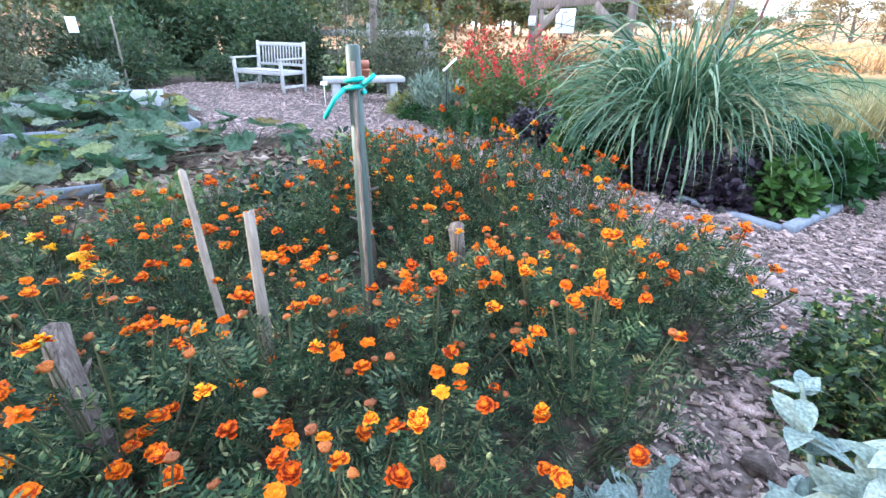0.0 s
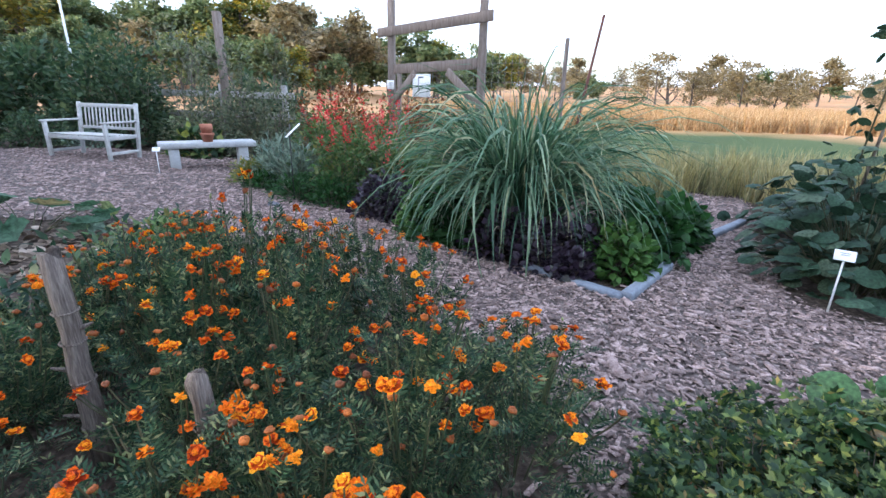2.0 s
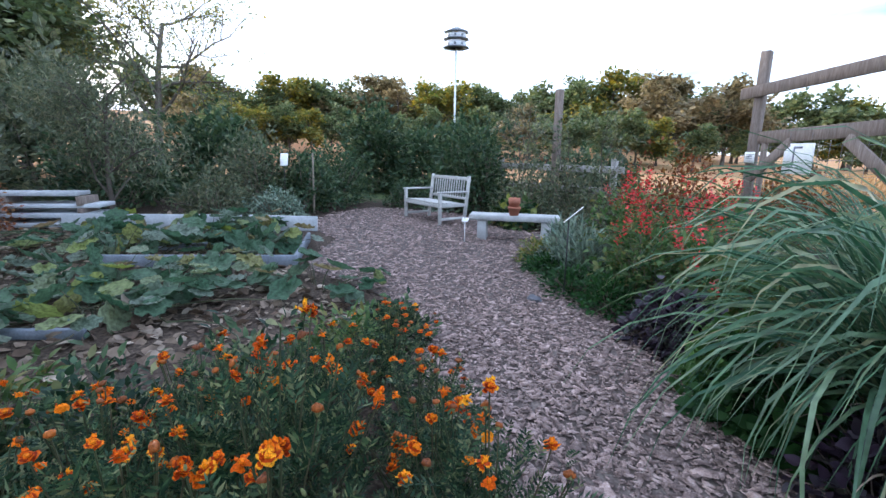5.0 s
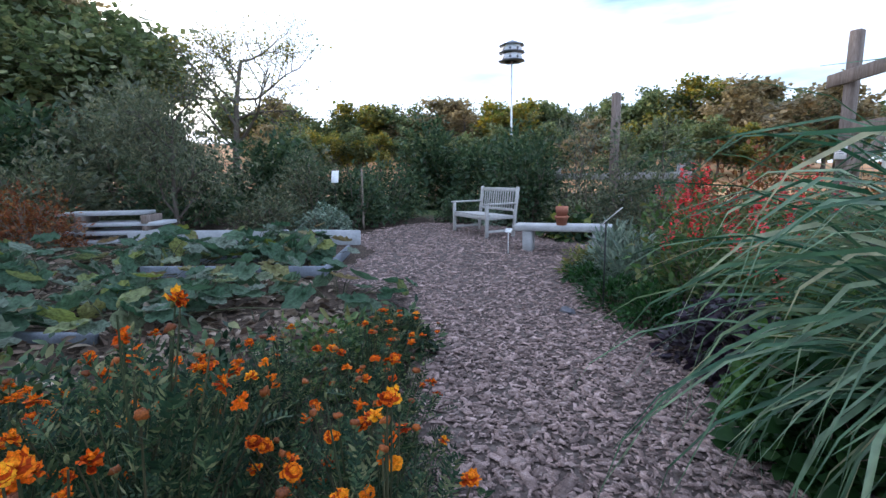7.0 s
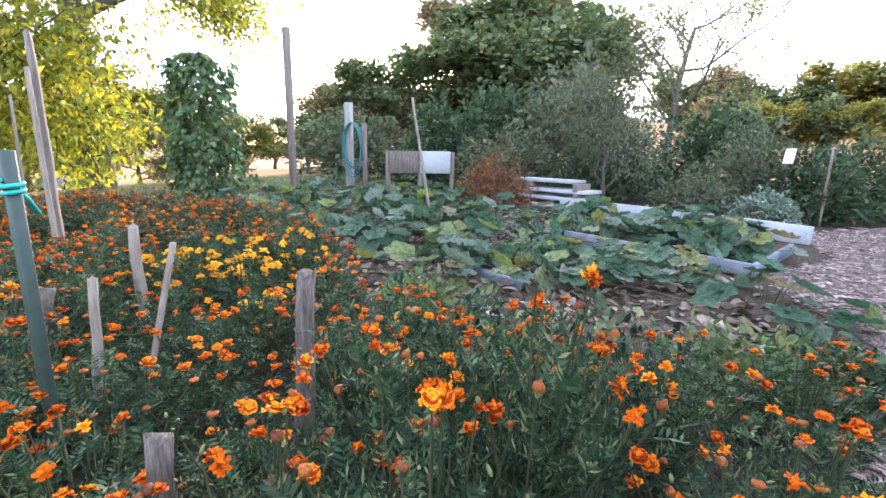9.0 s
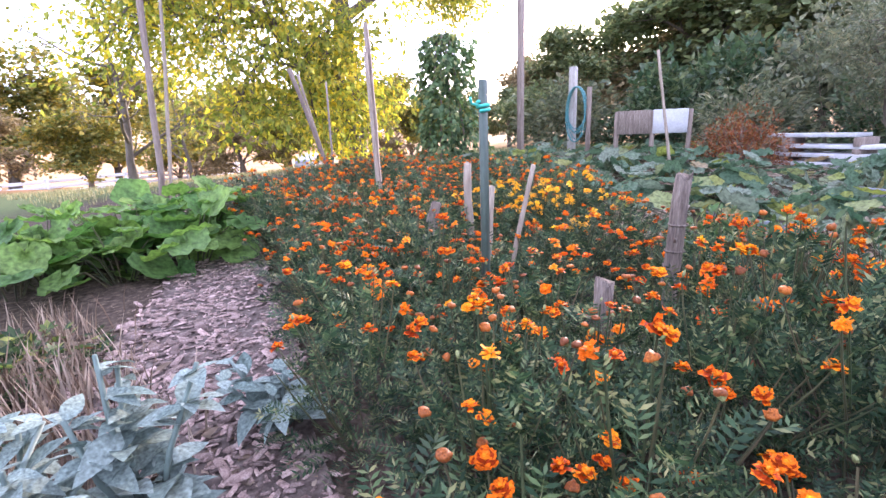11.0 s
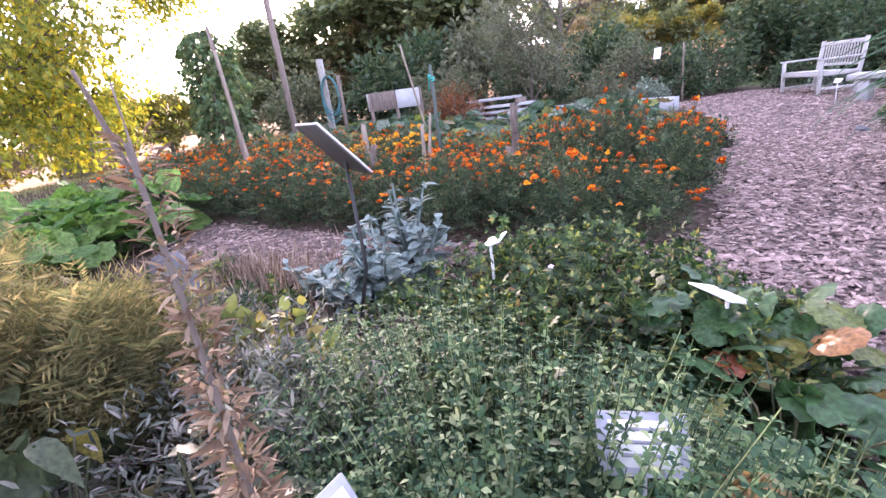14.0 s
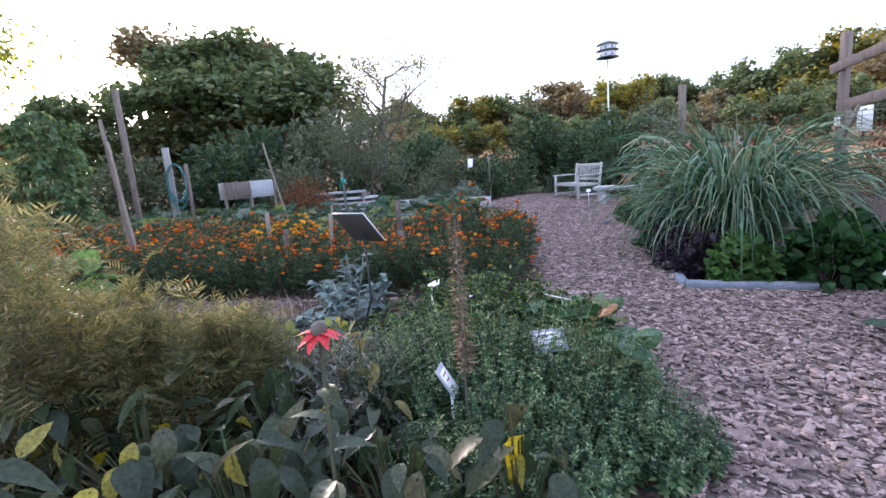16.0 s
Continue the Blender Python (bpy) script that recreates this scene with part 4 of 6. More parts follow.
# plant labels
def label_sign(x, y, h, w, d, face, stake_mat, label, name="plant_label", plate_mat=None, bars=3, back=None, lean=(0, 0), raw=False, card=""):
    """A tilted plate on a thin stake; face: the way that the plate looks."""
    ob = thing(name, x, y, label, "plant label", "plant labels", raw=raw)
    top = np.array([lean[0], lean[1], h])
    put("stake", mesh_of("stake", *tube([(0, 0, -0.02), tuple(top * [1, 1, 0.5]), tuple(top)], [0.008, 0.007, 0.007], 6), stake_mat), ob)
    nrm = Vector(face).normalized()
    side = Vector((0, 0, 1)).cross(nrm).normalized()
    upv = nrm.cross(side)
    R = Matrix((side, upv, nrm)).transposed()
    plate = put("plate", mesh_of("plate", *box(w, d, 0.006, (0, 0, 0.004), bevel=0.0015), plate_mat or M["white"]), ob, at=Matrix.Translation(Vector(top) + upv * d * 0.25) @ R.to_4x4())
    if back:
        # thin added sheet that carries the shaded colour of the plate's back
        put("back_plate", mesh_of("back_plate", *box(w * 0.99, d * 0.99, 0.005, (0, 0, -0.003), bevel=0.001), back), plate)
    if card:
        put("card", mesh_of("card", *box(w * 0.74, d * 0.72, 0.002, (0, 0, 0.0085), bevel=0), M["white"]), plate, "white printed card")
    if bars:
        put("print", mesh_of("print", *join([box(w * (0.5 - 0.12 * (i % 2)), d * 0.06, 0.001, (0, d * (0.22 - 0.2 * i), 0.0105 if card else 0.0085), bevel=0) for i in range(bars)]), M["ink_red"] if card == "red" else M["ink"]), plate)
    return ob


label_sign(4.82, 0.88, 0.82, 0.27, 0.24, (-0.45, 0.62, 0.64), M["black_metal"], "white tilted plate, back coloured dark as shade, on a black stake", "garden_sign", bars=0, back=M["shaded_back"], lean=(0.07, 0.14), raw=True)
label_sign(3.85, 0.66, 0.36, 0.14, 0.09, (-0.1, -0.35, 0.93), M["white"], "white tilted plant label on a white stake among geraniums", bars=0)
label_sign(5.18, 0.79, 0.31, 0.17, 0.12, (0.75, -0.1, 0.65), M["white"], "grey plate with a white printed card in the mint bed", plate_mat=M["slate_plate"], card="plain")
label_sign(5.27, 0.18, 0.27, 0.11, 0.14, (0.4, 0.75, 0.5), M["white"], "grey plate with a white red-printed card in the herbs", bars=2, plate_mat=M["slate_plate"], card="red")
label_sign(4.54, 1.36, 0.31, 0.17, 0.11, (-0.12, 0.32, 0.94), M["white"], "white plant label leaning over the bergenia leaves", bars=0)
label_sign(5.37, 3.24, 0.42, 0.12, 0.08, (-0.4, -0.8, 0.7), M["white"], "white plant label on a thin white stake by the path", bars=2)
label_sign(0.65, 5.75, 0.85, 0.16, 0.24, (-0.6, -0.35, 0.75), M["black_metal"], "white tilted plate on a black stake before the salvia", "garden_sign", bars=0)
label_sign(-2.2, 7.3, 0.36, 0.12, 0.08, (0.3, -0.8, 0.7), M["white"], "small white plant label before the stone bench", bars=1)
label_sign(3.35, 3.9, 0.25, 0.12, 0.1, (0.2, -0.9, 0.5), M["stone"], "grey slate plant label under the lemongrass", plate_mat=M["board"], bars=0)
label_sign(-7.0, 6.5, 1.1, 0.16, 0.3, (0.8, -0.45, 0.5), M["black_metal"], "white tilted plate on a stake among grey shrubs", "garden_sign", bars=0)

# edging boards
edging = thing("bed_edging", 3.96, 3.27, "blue-grey timber edging boards round the lemongrass bed", "edging")
for name, a, b, s in (("edging_board", (0, 0), (0.53, 0.86), 0.075), ("edging_board", (-0.02, 0.02), (-0.72, 0.5), 0.05), ("edging_board", (1.3, 2.1), (2.05, 3.06), 0.075), ("edging_board", (1.28, 2.1), (1.0, 2.2), 0.06)):
    za, zb = [ground_z(3.96 + q[0], 3.27 + q[1]) - ground_z(3.96, 3.27) for q in (a, b)]
    put(name, mesh_of(name, *beam((*a, za + s / 2), (*b, zb + s / 2), 0.09, s, 0.012), M["board"]), edging)

# raised squash bed boards
raised = thing("raised_bed", -4.0, 3.8, "low raised bed of pale weathered boards around squash", "raised bed")
for a, b, hh, mt in (((-3.1, 2.28), (-2.14, 4.2), 0.14, "board"), ((-2.14, 4.2), (-3.6, 5.0), 0.14, "board"), ((-5.9, 2.0), (-5.0, 4.4), 0.26, "pale_board"), ((-4.95, 4.5), (-4.4, 5.5), 0.26, "pale_board"),
                     ((-3.9, 2.7), (-3.2, 4.3), 0.1, "board"), ((-1.3, 1.2), (-0.75, 2.1), 0.08, "board")):
    za, zb = ground_z(*a) - ground_z(-4, 3.8), ground_z(*b) - ground_z(-4, 3.8)
    put("bed_board", mesh_of("bed_board", *beam((a[0] + 4, a[1] - 3.8, za + hh / 2), (b[0] + 4, b[1] - 3.8, zb + hh / 2), 0.05, hh, 0.008), M[mt]), raised)

# stacked cold-frame boards
stack = thing("board_stack", -7.0, 2.6, "stack of pale weathered boards and trays", "boards", rz=62)
for i, (w, z, sh) in enumerate(((1.7, 0.06, 0.1), (1.6, 0.2, -0.1), (1.5, 0.34, 0.05), (1.4, 0.52, -0.25))):
    put("board", mesh_of("board", *box(w, 0.7 - 0.08 * i, 0.06, (sh, 0.04 * i, z)), M["pale_board"]), stack)
    for sx in (-0.55, 0.55):
        if i:
            put("spacer", mesh_of("spacer", *box(0.09, 0.5, 0.14 if i == 3 else 0.08, (sx, 0.02, z - (0.10 if i == 3 else 0.07))), M["post_wood"]), stack)

# planter box on posts
planter = thing("white_planter", -4.7, -1.15, "raised pale grey planter box on dark posts", "planter", raw=True)
pr = np.array([-0.44, 0.9, 0])
for i in range(2):
    a, b = pr * (0.62 * i + 0.02), pr * (0.62 * i + 0.6)
    put("panel", mesh_of("panel", *beam(a + [0, 0, 0.8], b + [0, 0, 0.8], 0.03, 0.42), M["pale_board"] if i else M["stake_wood"]), planter)
    put("side_panel", mesh_of("side_panel", *beam(a + [-0.45, -0.2, 0.8], b + [-0.45, -0.2, 0.8], 0.03, 0.42), M["grey_wood"]), planter)
for i in range(3):
    c = pr * 0.62 * i
    put("post", mesh_of("post", *beam(c + [-0.06, 0, 0], c + [-0.06, 0, 1.0], 0.07, 0.07, up=(0, 1, 0)), M["post_wood"]), planter)

# hose on a post
hose = thing("hose_post", -5.7, -2.5, "weathered post with a coiled teal garden hose", "hose post", raw=True)
put("post", mesh_of("post", *box(0.14, 0.14, 1.95, (0, 0, 0.97)), M["grey_wood"]), hose)
put("side_post", mesh_of("side_post", *box(0.08, 0.08, 1.5, (0.1, 0.42, 0.75)), M["post_wood"]), hose)
rgh = np.random.default_rng(5)
for i in range(7):
    a = np.linspace(0, 2 * math.pi, 22)
    wd, ht = 0.2 + 0.03 * rgh.random(), 0.45 + 0.15 * rgh.random()
    pts = np.stack([0.1 + 0.02 * i + 0 * a, 0.17 + wd * np.sin(a), 1.2 - (ht - 0.35) - ht * np.cos(a) * 0.95 * -1], 1)
    put("hose_loop", mesh_of("hose_loop", *tube(pts, np.full(22, 0.010), 5, False), M["hose"], smooth=True), hose)

# stakes and canes in the marigolds
def stake(x, y, h, r, lean, label, mat, name="wooden_stake", knots=0, sides=9, seed=0, flat=1.0):
    ob = thing(name, x, y, label, "stake", "garden stakes", raw=True)
    rg = np.random.default_rng(seed)
    t = np.linspace(0, 1, 7)
    pts = np.stack([lean[0] * t + rg.normal(size=7) * r * 0.12, lean[1] * t + rg.normal(size=7) * r * 0.12, h * t - 0.01], 1)
    V, F = tube(pts, r * (1.12 - 0.18 * t) * (1 + 0.06 * rg.normal(size=7)), sides)
    V[-sides:, 2] += rg.normal(size=sides) * r * 0.35
    put("shaft", mesh_of("shaft", V, F, mat, smooth=False), ob)
    for i in range(knots):
        q = 0.25 + 0.65 * (i + rg.random() * 0.5) / max(knots, 1)
        p0 = np.array([lean[0] * q, lean[1] * q, h * q])
        a = rg.uniform(0, 6.28)
        dv = np.array([math.cos(a), math.sin(a), 0.5])
        put("knot", mesh_of("knot", *tube([p0 + dv * r * 0.6, p0 + dv * r * 1.5, p0 + dv * r * 2.2], [r * 0.3, r * 0.22, r * 0.1], 5), mat), ob)
        a = np.linspace(0, 2 * math.pi, 12)
        ring = np.stack([p0[0] + np.cos(a) * r * 1.08, p0[1] + np.sin(a) * r * 1.08, p0[2] - 0.03 + 0 * a], 1)
        put("joint_ring", mesh_of("joint_ring", *tube(ring, np.full(12, r * 0.13), 4, False), mat), ob)
    return ob


stake(2.2, 1.74, 0.82, 0.034, (-0.04, 0.03), "thick weathered wooden stake with knots, leaning", M["stake_wood"], knots=4, seed=1)
stake(2.7, 1.68, 0.51, 0.034, (-0.02, 0.0), "short hollow cut stake among marigolds", M["stake_wood"], knots=2, seed=2)
stake(2.16, 0.9, 0.8, 0.013, (-0.17, 0.1), "thin pale stake leaning in the flowers", M["pale_stake"], seed=3)
stake(2.32, 0.9, 0.73, 0.018, (-0.02, 0.05), "pale flat stake standing in the flowers", M["pale_stake"], seed=4)
stake(2.28, 0.4, 0.58, 0.034, (-0.12, 0.05), "thick grey cut stake leaning among yellow flowers", M["stake_wood"], knots=3, seed=5)
stake(1.56, 0.23, 0.74, 0.028, (0.0, 0.0), "upright pale stake in the marigold bed", M["pale_stake"], seed=6)
stake(-0.44, -4.1, 1.75, 0.035, (0.7, 0.16), "long dark leaning cane among the flowers", M["post_wood"], "garden_cane", seed=7)
stake(-0.5, -4.25, 1.7, 0.022, (0.5, 0.1), "pale leaning cane beside the dark one", M["pale_stake"], "garden_cane", seed=8)
stake(-0.3, -3.9, 1.6, 0.016, (-0.05, -0.05), "thin upright cane in the flowers", M["post_wood"], "garden_cane", seed=9)
stake(0.95, -1.42, 1.7, 0.02, (-0.06, -0.12), "tall pale leaning pole in the marigold bed", M["pale_stake"], "garden_pole", seed=10)
stake(0.86, -1.5, 1.98, 0.03, (-0.05, -0.1), "tall dark square-cut pole with metal cap", M["post_wood"], "garden_pole", seed=11, sides=4)
stake(-3.2, 0.3, 1.86, 0.02, (0.0, -0.32), "long pale leaning cane in the squash patch", M["pale_stake"], "garden_cane", seed=12)
stake(2.2, -3.9, 3.5, 0.035, (-0.25, -0.05), "tall grey bean pole leaning over the squash", M["post_wood"], "bean_pole", seed=13)
stake(2.15, -3.8, 3.4, 0.02, (-0.4, 0.0), "tall pale bean pole tied to its neighbour", M["pale_stake"], "bean_pole", seed=14)
stake(-6.2, 6.4, 1.35, 0.02, (0.02, 0.0), "short pale stake in front of dark shrubs", M["pale_stake"], seed=15)

green = thing("green_stake", 2.59, 1.12, "dark metal garden stake with a teal tie at the top", "stake", "garden stakes", raw=True)
put("shaft", mesh_of("shaft", *box(0.036, 0.024, 1.19, (0.0, 0.0, 0.595)), M["green_metal"]), green)
put("worn_strip", mesh_of("worn_strip", *box(0.014, 0.002, 1.1, (0.006, -0.0135, 0.6), bevel=0), M["stake_wood"]), green)
a = np.linspace(0, 4 * math.pi, 30)
ring = np.stack([0.026 * np.cos(a), 0.022 * np.sin(a), 1.07 + 0.003 * a], 1)
put("tie", mesh_of("tie", *tube(ring, np.full(30, 0.007), 5), M["tie"]), green)
put("tie_end", mesh_of("tie_end", *tube([(0.02, 0, 1.09), (0.05, -0.02, 1.1), (0.07, -0.01, 1.12)], [0.006] * 3, 5), M["tie"]), green)
put("tie_end", mesh_of("tie_end", *tube([(-0.02, -0.02, 1.08), (-0.05, -0.03, 1.05), (-0.08, -0.04, 1.0)], [0.007] * 3, 5), M["tie"]), green)


def rock(x, y, s, label, seed, mat, raw=False):
    rg = np.random.default_rng(seed)
    bm = bmesh.new()
    bmesh.ops.create_icosphere(bm, subdivisions=3, radius=1.0)
    off = rg.uniform(0, 50, 3)
    for v in bm.verts:
        k = 1 + 0.35 * noise.noise(v.co * 1.3 + Vector(off)) + 0.1 * noise.noise(v.co * 4 + Vector(off))
        v.co = Vector((v.co.x * s[0] * k, v.co.y * s[1] * k, v.co.z * s[2] * k + s[2] * 0.75))
    if not raw:
        x, y = site(x, y)
    me = bpy.data.meshes.new("boulder")
    bm.to_mesh(me)
    bm.free()
    me.materials.append(mat)
    ob = new("boulder", me)
    ob.matrix_basis = pose(x, y, ground_z(x, y))
    return tagged(ob, label, "rock", "rocks")


rock(4.48, -0.1, (0.13, 0.11, 0.24), "upright pale grey stone among low herbs", 1, M["stone"], raw=True)
rock(3.02, 0.55, (0.05, 0.05, 0.04), "small brown stone beside the marigold bed", 2, M["mulch"])
rock(5.0, -1.5, (0.16, 0.14, 0.1), "rough grey stone half hidden by leaves", 3, M["stone"])
rock(0.55, 5.3, (0.08, 0.06, 0.04), "small grey stone on the bed edge", 4, M["stone"])

# log by the squash
log = thing("weathered_log", 1.15, -2.7, "old weathered log lying in the squash leaves", "log")
put("shaft", mesh_of("shaft", *tube([(-0.6, -0.35, 0.1), (-0.1, -0.05, 0.12), (0.6, 0.1, 0.13)], [0.08, 0.1, 0.085], 9), M["stake_wood"]), log)

# car and white fence beyond the lawn
cx, cy = at_az(-140.5, 46)
cz = float(height(cx, cy))
car = thing("parked_car", cx, cy, "silver parked car beyond the lawn", "car", z=cz, rz=30, raw=True)
bm = bmesh.new()
prof = [(-2.1, 0.3), (-2.15, 0.75), (-1.6, 0.9), (-0.9, 1.4), (0.7, 1.42), (1.5, 0.95), (2.05, 0.8), (2.1, 0.3)]
lo = [bm.verts.new((px, -0.85, pz)) for px, pz in prof]
hi = [bm.verts.new((px, 0.85, pz)) for px, pz in prof]
bm.faces.new(lo)
bm.faces.new(hi[::-1])
for i in range(len(prof)):
    j = (i + 1) % len(prof)
    bm.faces.new((lo[j], lo[i], hi[i], hi[j]))
bmesh.ops.bevel(bm, geom=bm.edges[:], offset=0.06, segments=2, affect="EDGES")
me = bpy.data.meshes.new("body")
bm.to_mesh(me)
bm.free()
me.materials.append(M["car_paint"])
put("body", me, car)
for sy in (-1, 1):
    put("side_window", mesh_of("side_window", *box(1.9, 0.01, 0.36, (-0.1, sy * 0.858, 1.12)), M["car_glass"]), car)
    for px in (-1.3, 1.35):
        wheel = put("wheel", mesh_of("wheel", *tube([(px, sy * 0.72, 0.32), (px, sy * 0.88, 0.32)], [0.32, 0.32], 16), M["tyre"]), car)
        put("rim", mesh_of("rim", *tube([(px, sy * 0.885, 0.32), (px, sy * 0.895, 0.32)], [0.2, 0.2], 12), M["car_paint"]), wheel)
fx, fy = at_az(-158, 40)
wfence = thing("white_fence", fx, fy, "long white board fence beyond the lawn", "fence", z=float(height(fx, fy)), rz=13, raw=True)
for i in range(8):
    put("fence_post", mesh_of("fence_post", *box(0.14, 0.14, 1.3, (-8 + 2.3 * i, 0, 0.55)), M["white_metal"]), wfence)
for z in (0.3, 0.65, 1.0):
    put("rail", mesh_of("rail", *box(17, 0.05, 0.2, (0, -0.1, z)), M["white_metal"]), wfence)

# ---- lemongrass ----
def blade_mesh(rg, L, arch, w, name, mat):
    n = 9
    t = np.linspace(0, 1, n)
    skirt = rg.random() < 0.5
    ang0 = rg.uniform(0.15, 0.5) if skirt else rg.uniform(0.0, 0.3)
    th = ang0 + (arch - 0.8 * ang0) * t ** (rg.uniform(1.1, 1.4) if skirt else rg.uniform(1.7, 2.1))
    dx, dz = np.sin(th) * L / (n - 1), np.cos(th) * L / (n - 1)
    px = np.concatenate([[0], np.cumsum(dx[:-1])])
    pz = np.concatenate([[0], np.cumsum(dz[:-1])])
    ww = w * np.minimum(1, 0.5 + 2 * t) * (1 - t ** 3) + 0.0008
    tw = rg.normal() * 0.8 * t
    V, F = [], []
    for i in range(n):
        c, s = math.cos(tw[i]), math.sin(tw[i])
        V += [(px[i], ww[i] * c, pz[i] + ww[i] * s + ww[i] * 0.4), (px[i], 0, pz[i]), (px[i], -ww[i] * c, pz[i] - ww[i] * s + ww[i] * 0.4)]
        if i:
            a, b = 3 * (i - 1), 3 * i
            F += [(a, a + 1, b + 1), (a, b + 1, b), (a + 1, a + 2, b + 2), (a + 1, b + 2, b + 1)]
    return np.array(V), np.array(F)


rg = np.random.default_rng(11)
lemon = thing("lemongrass_clump", 3.62, 5.33, "large fountain of arching blue-green lemongrass blades", "grass clump", raw=True)
blades = [mesh_of("blade", *blade_mesh(rg, rg.uniform(1.75, 2.35), rg.uniform(2.9, 3.7), rg.uniform(0.013, 0.022), "blade", None), M["lemongrass"]) for i in range(28)]
for i in range(290):
    a = rg.uniform(0, 360)
    q = rg.random() ** 0.5 * 0.34
    put("blade", blades[int(rg.integers(28))], lemon, at=pose(q * math.cos(radians(a)) * 1.15, q * math.sin(radians(a)), 0.05, rg.normal() * 5, rg.normal() * 7, a + rg.normal() * 16) @ Matrix.Diagonal((0.78, 0.78, 1.1, 1)) @ Matrix.Scale(rg.uniform(0.75, 1.06), 4))
# inner blades, in the green darkened for shade within the clump
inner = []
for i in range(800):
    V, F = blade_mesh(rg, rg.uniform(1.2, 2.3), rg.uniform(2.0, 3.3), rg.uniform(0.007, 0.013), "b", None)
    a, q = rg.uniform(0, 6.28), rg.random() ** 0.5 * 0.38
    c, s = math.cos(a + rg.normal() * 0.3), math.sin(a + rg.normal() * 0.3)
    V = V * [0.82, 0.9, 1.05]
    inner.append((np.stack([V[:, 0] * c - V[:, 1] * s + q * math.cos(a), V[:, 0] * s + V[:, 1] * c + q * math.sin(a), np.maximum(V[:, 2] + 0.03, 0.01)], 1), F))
tagged(put("inner_foliage", mesh_of("inner_foliage", *join(inner), M["lemongrass_shaded"]), lemon), kind="stuff")
dead = []
for i in range(70):
    V, F = blade_mesh(rg, rg.uniform(0.5, 0.9), rg.uniform(1.2, 2.4), 0.005, "b", None)
    a, q = rg.uniform(0, 6.28), 0.35 + rg.random() * 0.35
    c, s = math.cos(a), math.sin(a)
    dead.append((np.stack([V[:, 0] * c - V[:, 1] * s + q * c, V[:, 0] * s + V[:, 1] * c + q * s, np.maximum(V[:, 2], 0.01)], 1), F))
tagged(put("dead_foliage", mesh_of("dead_foliage", *join(dead), M["dead_leaf"]), lemon), kind="stuff")

# ---- lemongrass bed companions ----
for i, (x, y, r, h) in enumerate([(3.42, 3.86, 0.30, 0.36), (3.05, 4.05, 0.28, 0.34), (3.68, 3.98, 0.26, 0.33), (1.75, 5.3, 0.3, 0.42), (2.0, 5.1, 0.25, 0.4), (3.6, 3.66, 0.16, 0.2)]):
    shrub("purple_basil", x, y, r, r, h, LEAF_WIDE, 0.06, 700, M["purple"], "dark purple basil plant at the bed edge", "basil", "purple basil", 20 + i)
for i, (x, y, r, h, mt) in enumerate([(4.0, 3.82, 0.25, 0.38, "basil"), (4.36, 4.3, 0.34, 0.48, "basil_dark"), (4.75, 4.75, 0.33, 0.42, "basil_dark"), (2.55, 4.45, 0.3, 0.38, "basil_dark"), (2.3, 4.75, 0.26, 0.42, "basil"),
                                       (2.75, 4.3, 0.2, 0.28, "basil_dark"), (4.95, 5.2, 0.3, 0.35, "basil_dark"), (4.2, 4.75, 0.35, 0.5, "basil_dark")]):
    shrub("green_basil", x, y, r, r, h, LEAF_WIDE, 0.075 if mt == "basil" else 0.095, 650, M[mt], "bushy bright green basil plant" if mt == "basil" else "leafy dark green herb bush", "basil", "green basil", 40 + i)
# salvia with red spikes
for i, (x, y, rx, h, nsp) in enumerate([(1.15, 6.45, 0.55, 0.8, 10), (0.55, 7.3, 0.6, 0.98, 18), (1.7, 6.3, 0.5, 0.75, 4), (1.3, 7.6, 0.6, 1.05, 14), (2.2, 5.9, 0.4, 0.6, 1)]):
    ob = shrub("red_salvia", x, y, rx, rx, h, LEAF_S, 0.075, 1900, M["salvia"], "bushy salvia with bright red flower spikes", "salvia", "salvias", 60 + i, 0.3, n_stem=30)
    rg = np.random.default_rng(300 + i)
    for j in range(nsp):
        a, q = rg.uniform(0, 6.28), rg.random() ** 0.5
        L = rg.uniform(0.2, 0.45)
        k = 46
        t = rg.random(k)
        ph = rg.uniform(0, 6.28, k)
        P = np.stack([np.cos(ph) * 0.012, np.sin(ph) * 0.012, t * L], 1)
        d = np.stack([np.cos(ph), np.sin(ph), 0.5 + 0 * ph], 1)
        V, F = scatter(*LEAF, P, loose_turn(d, rg, 0.3), rg.uniform(0.03, 0.05, k))
        tagged(put("flower_spike", mesh_of("flower_spike", V, F, M["red_flower"]), ob, at=pose(math.cos(a) * rx * q * 0.9, math.sin(a) * rx * q * 0.9, h * (1.06 - 0.42 * q * q) - 0.03, rg.normal() * 14, rg.normal() * 14)), kind="stuff")
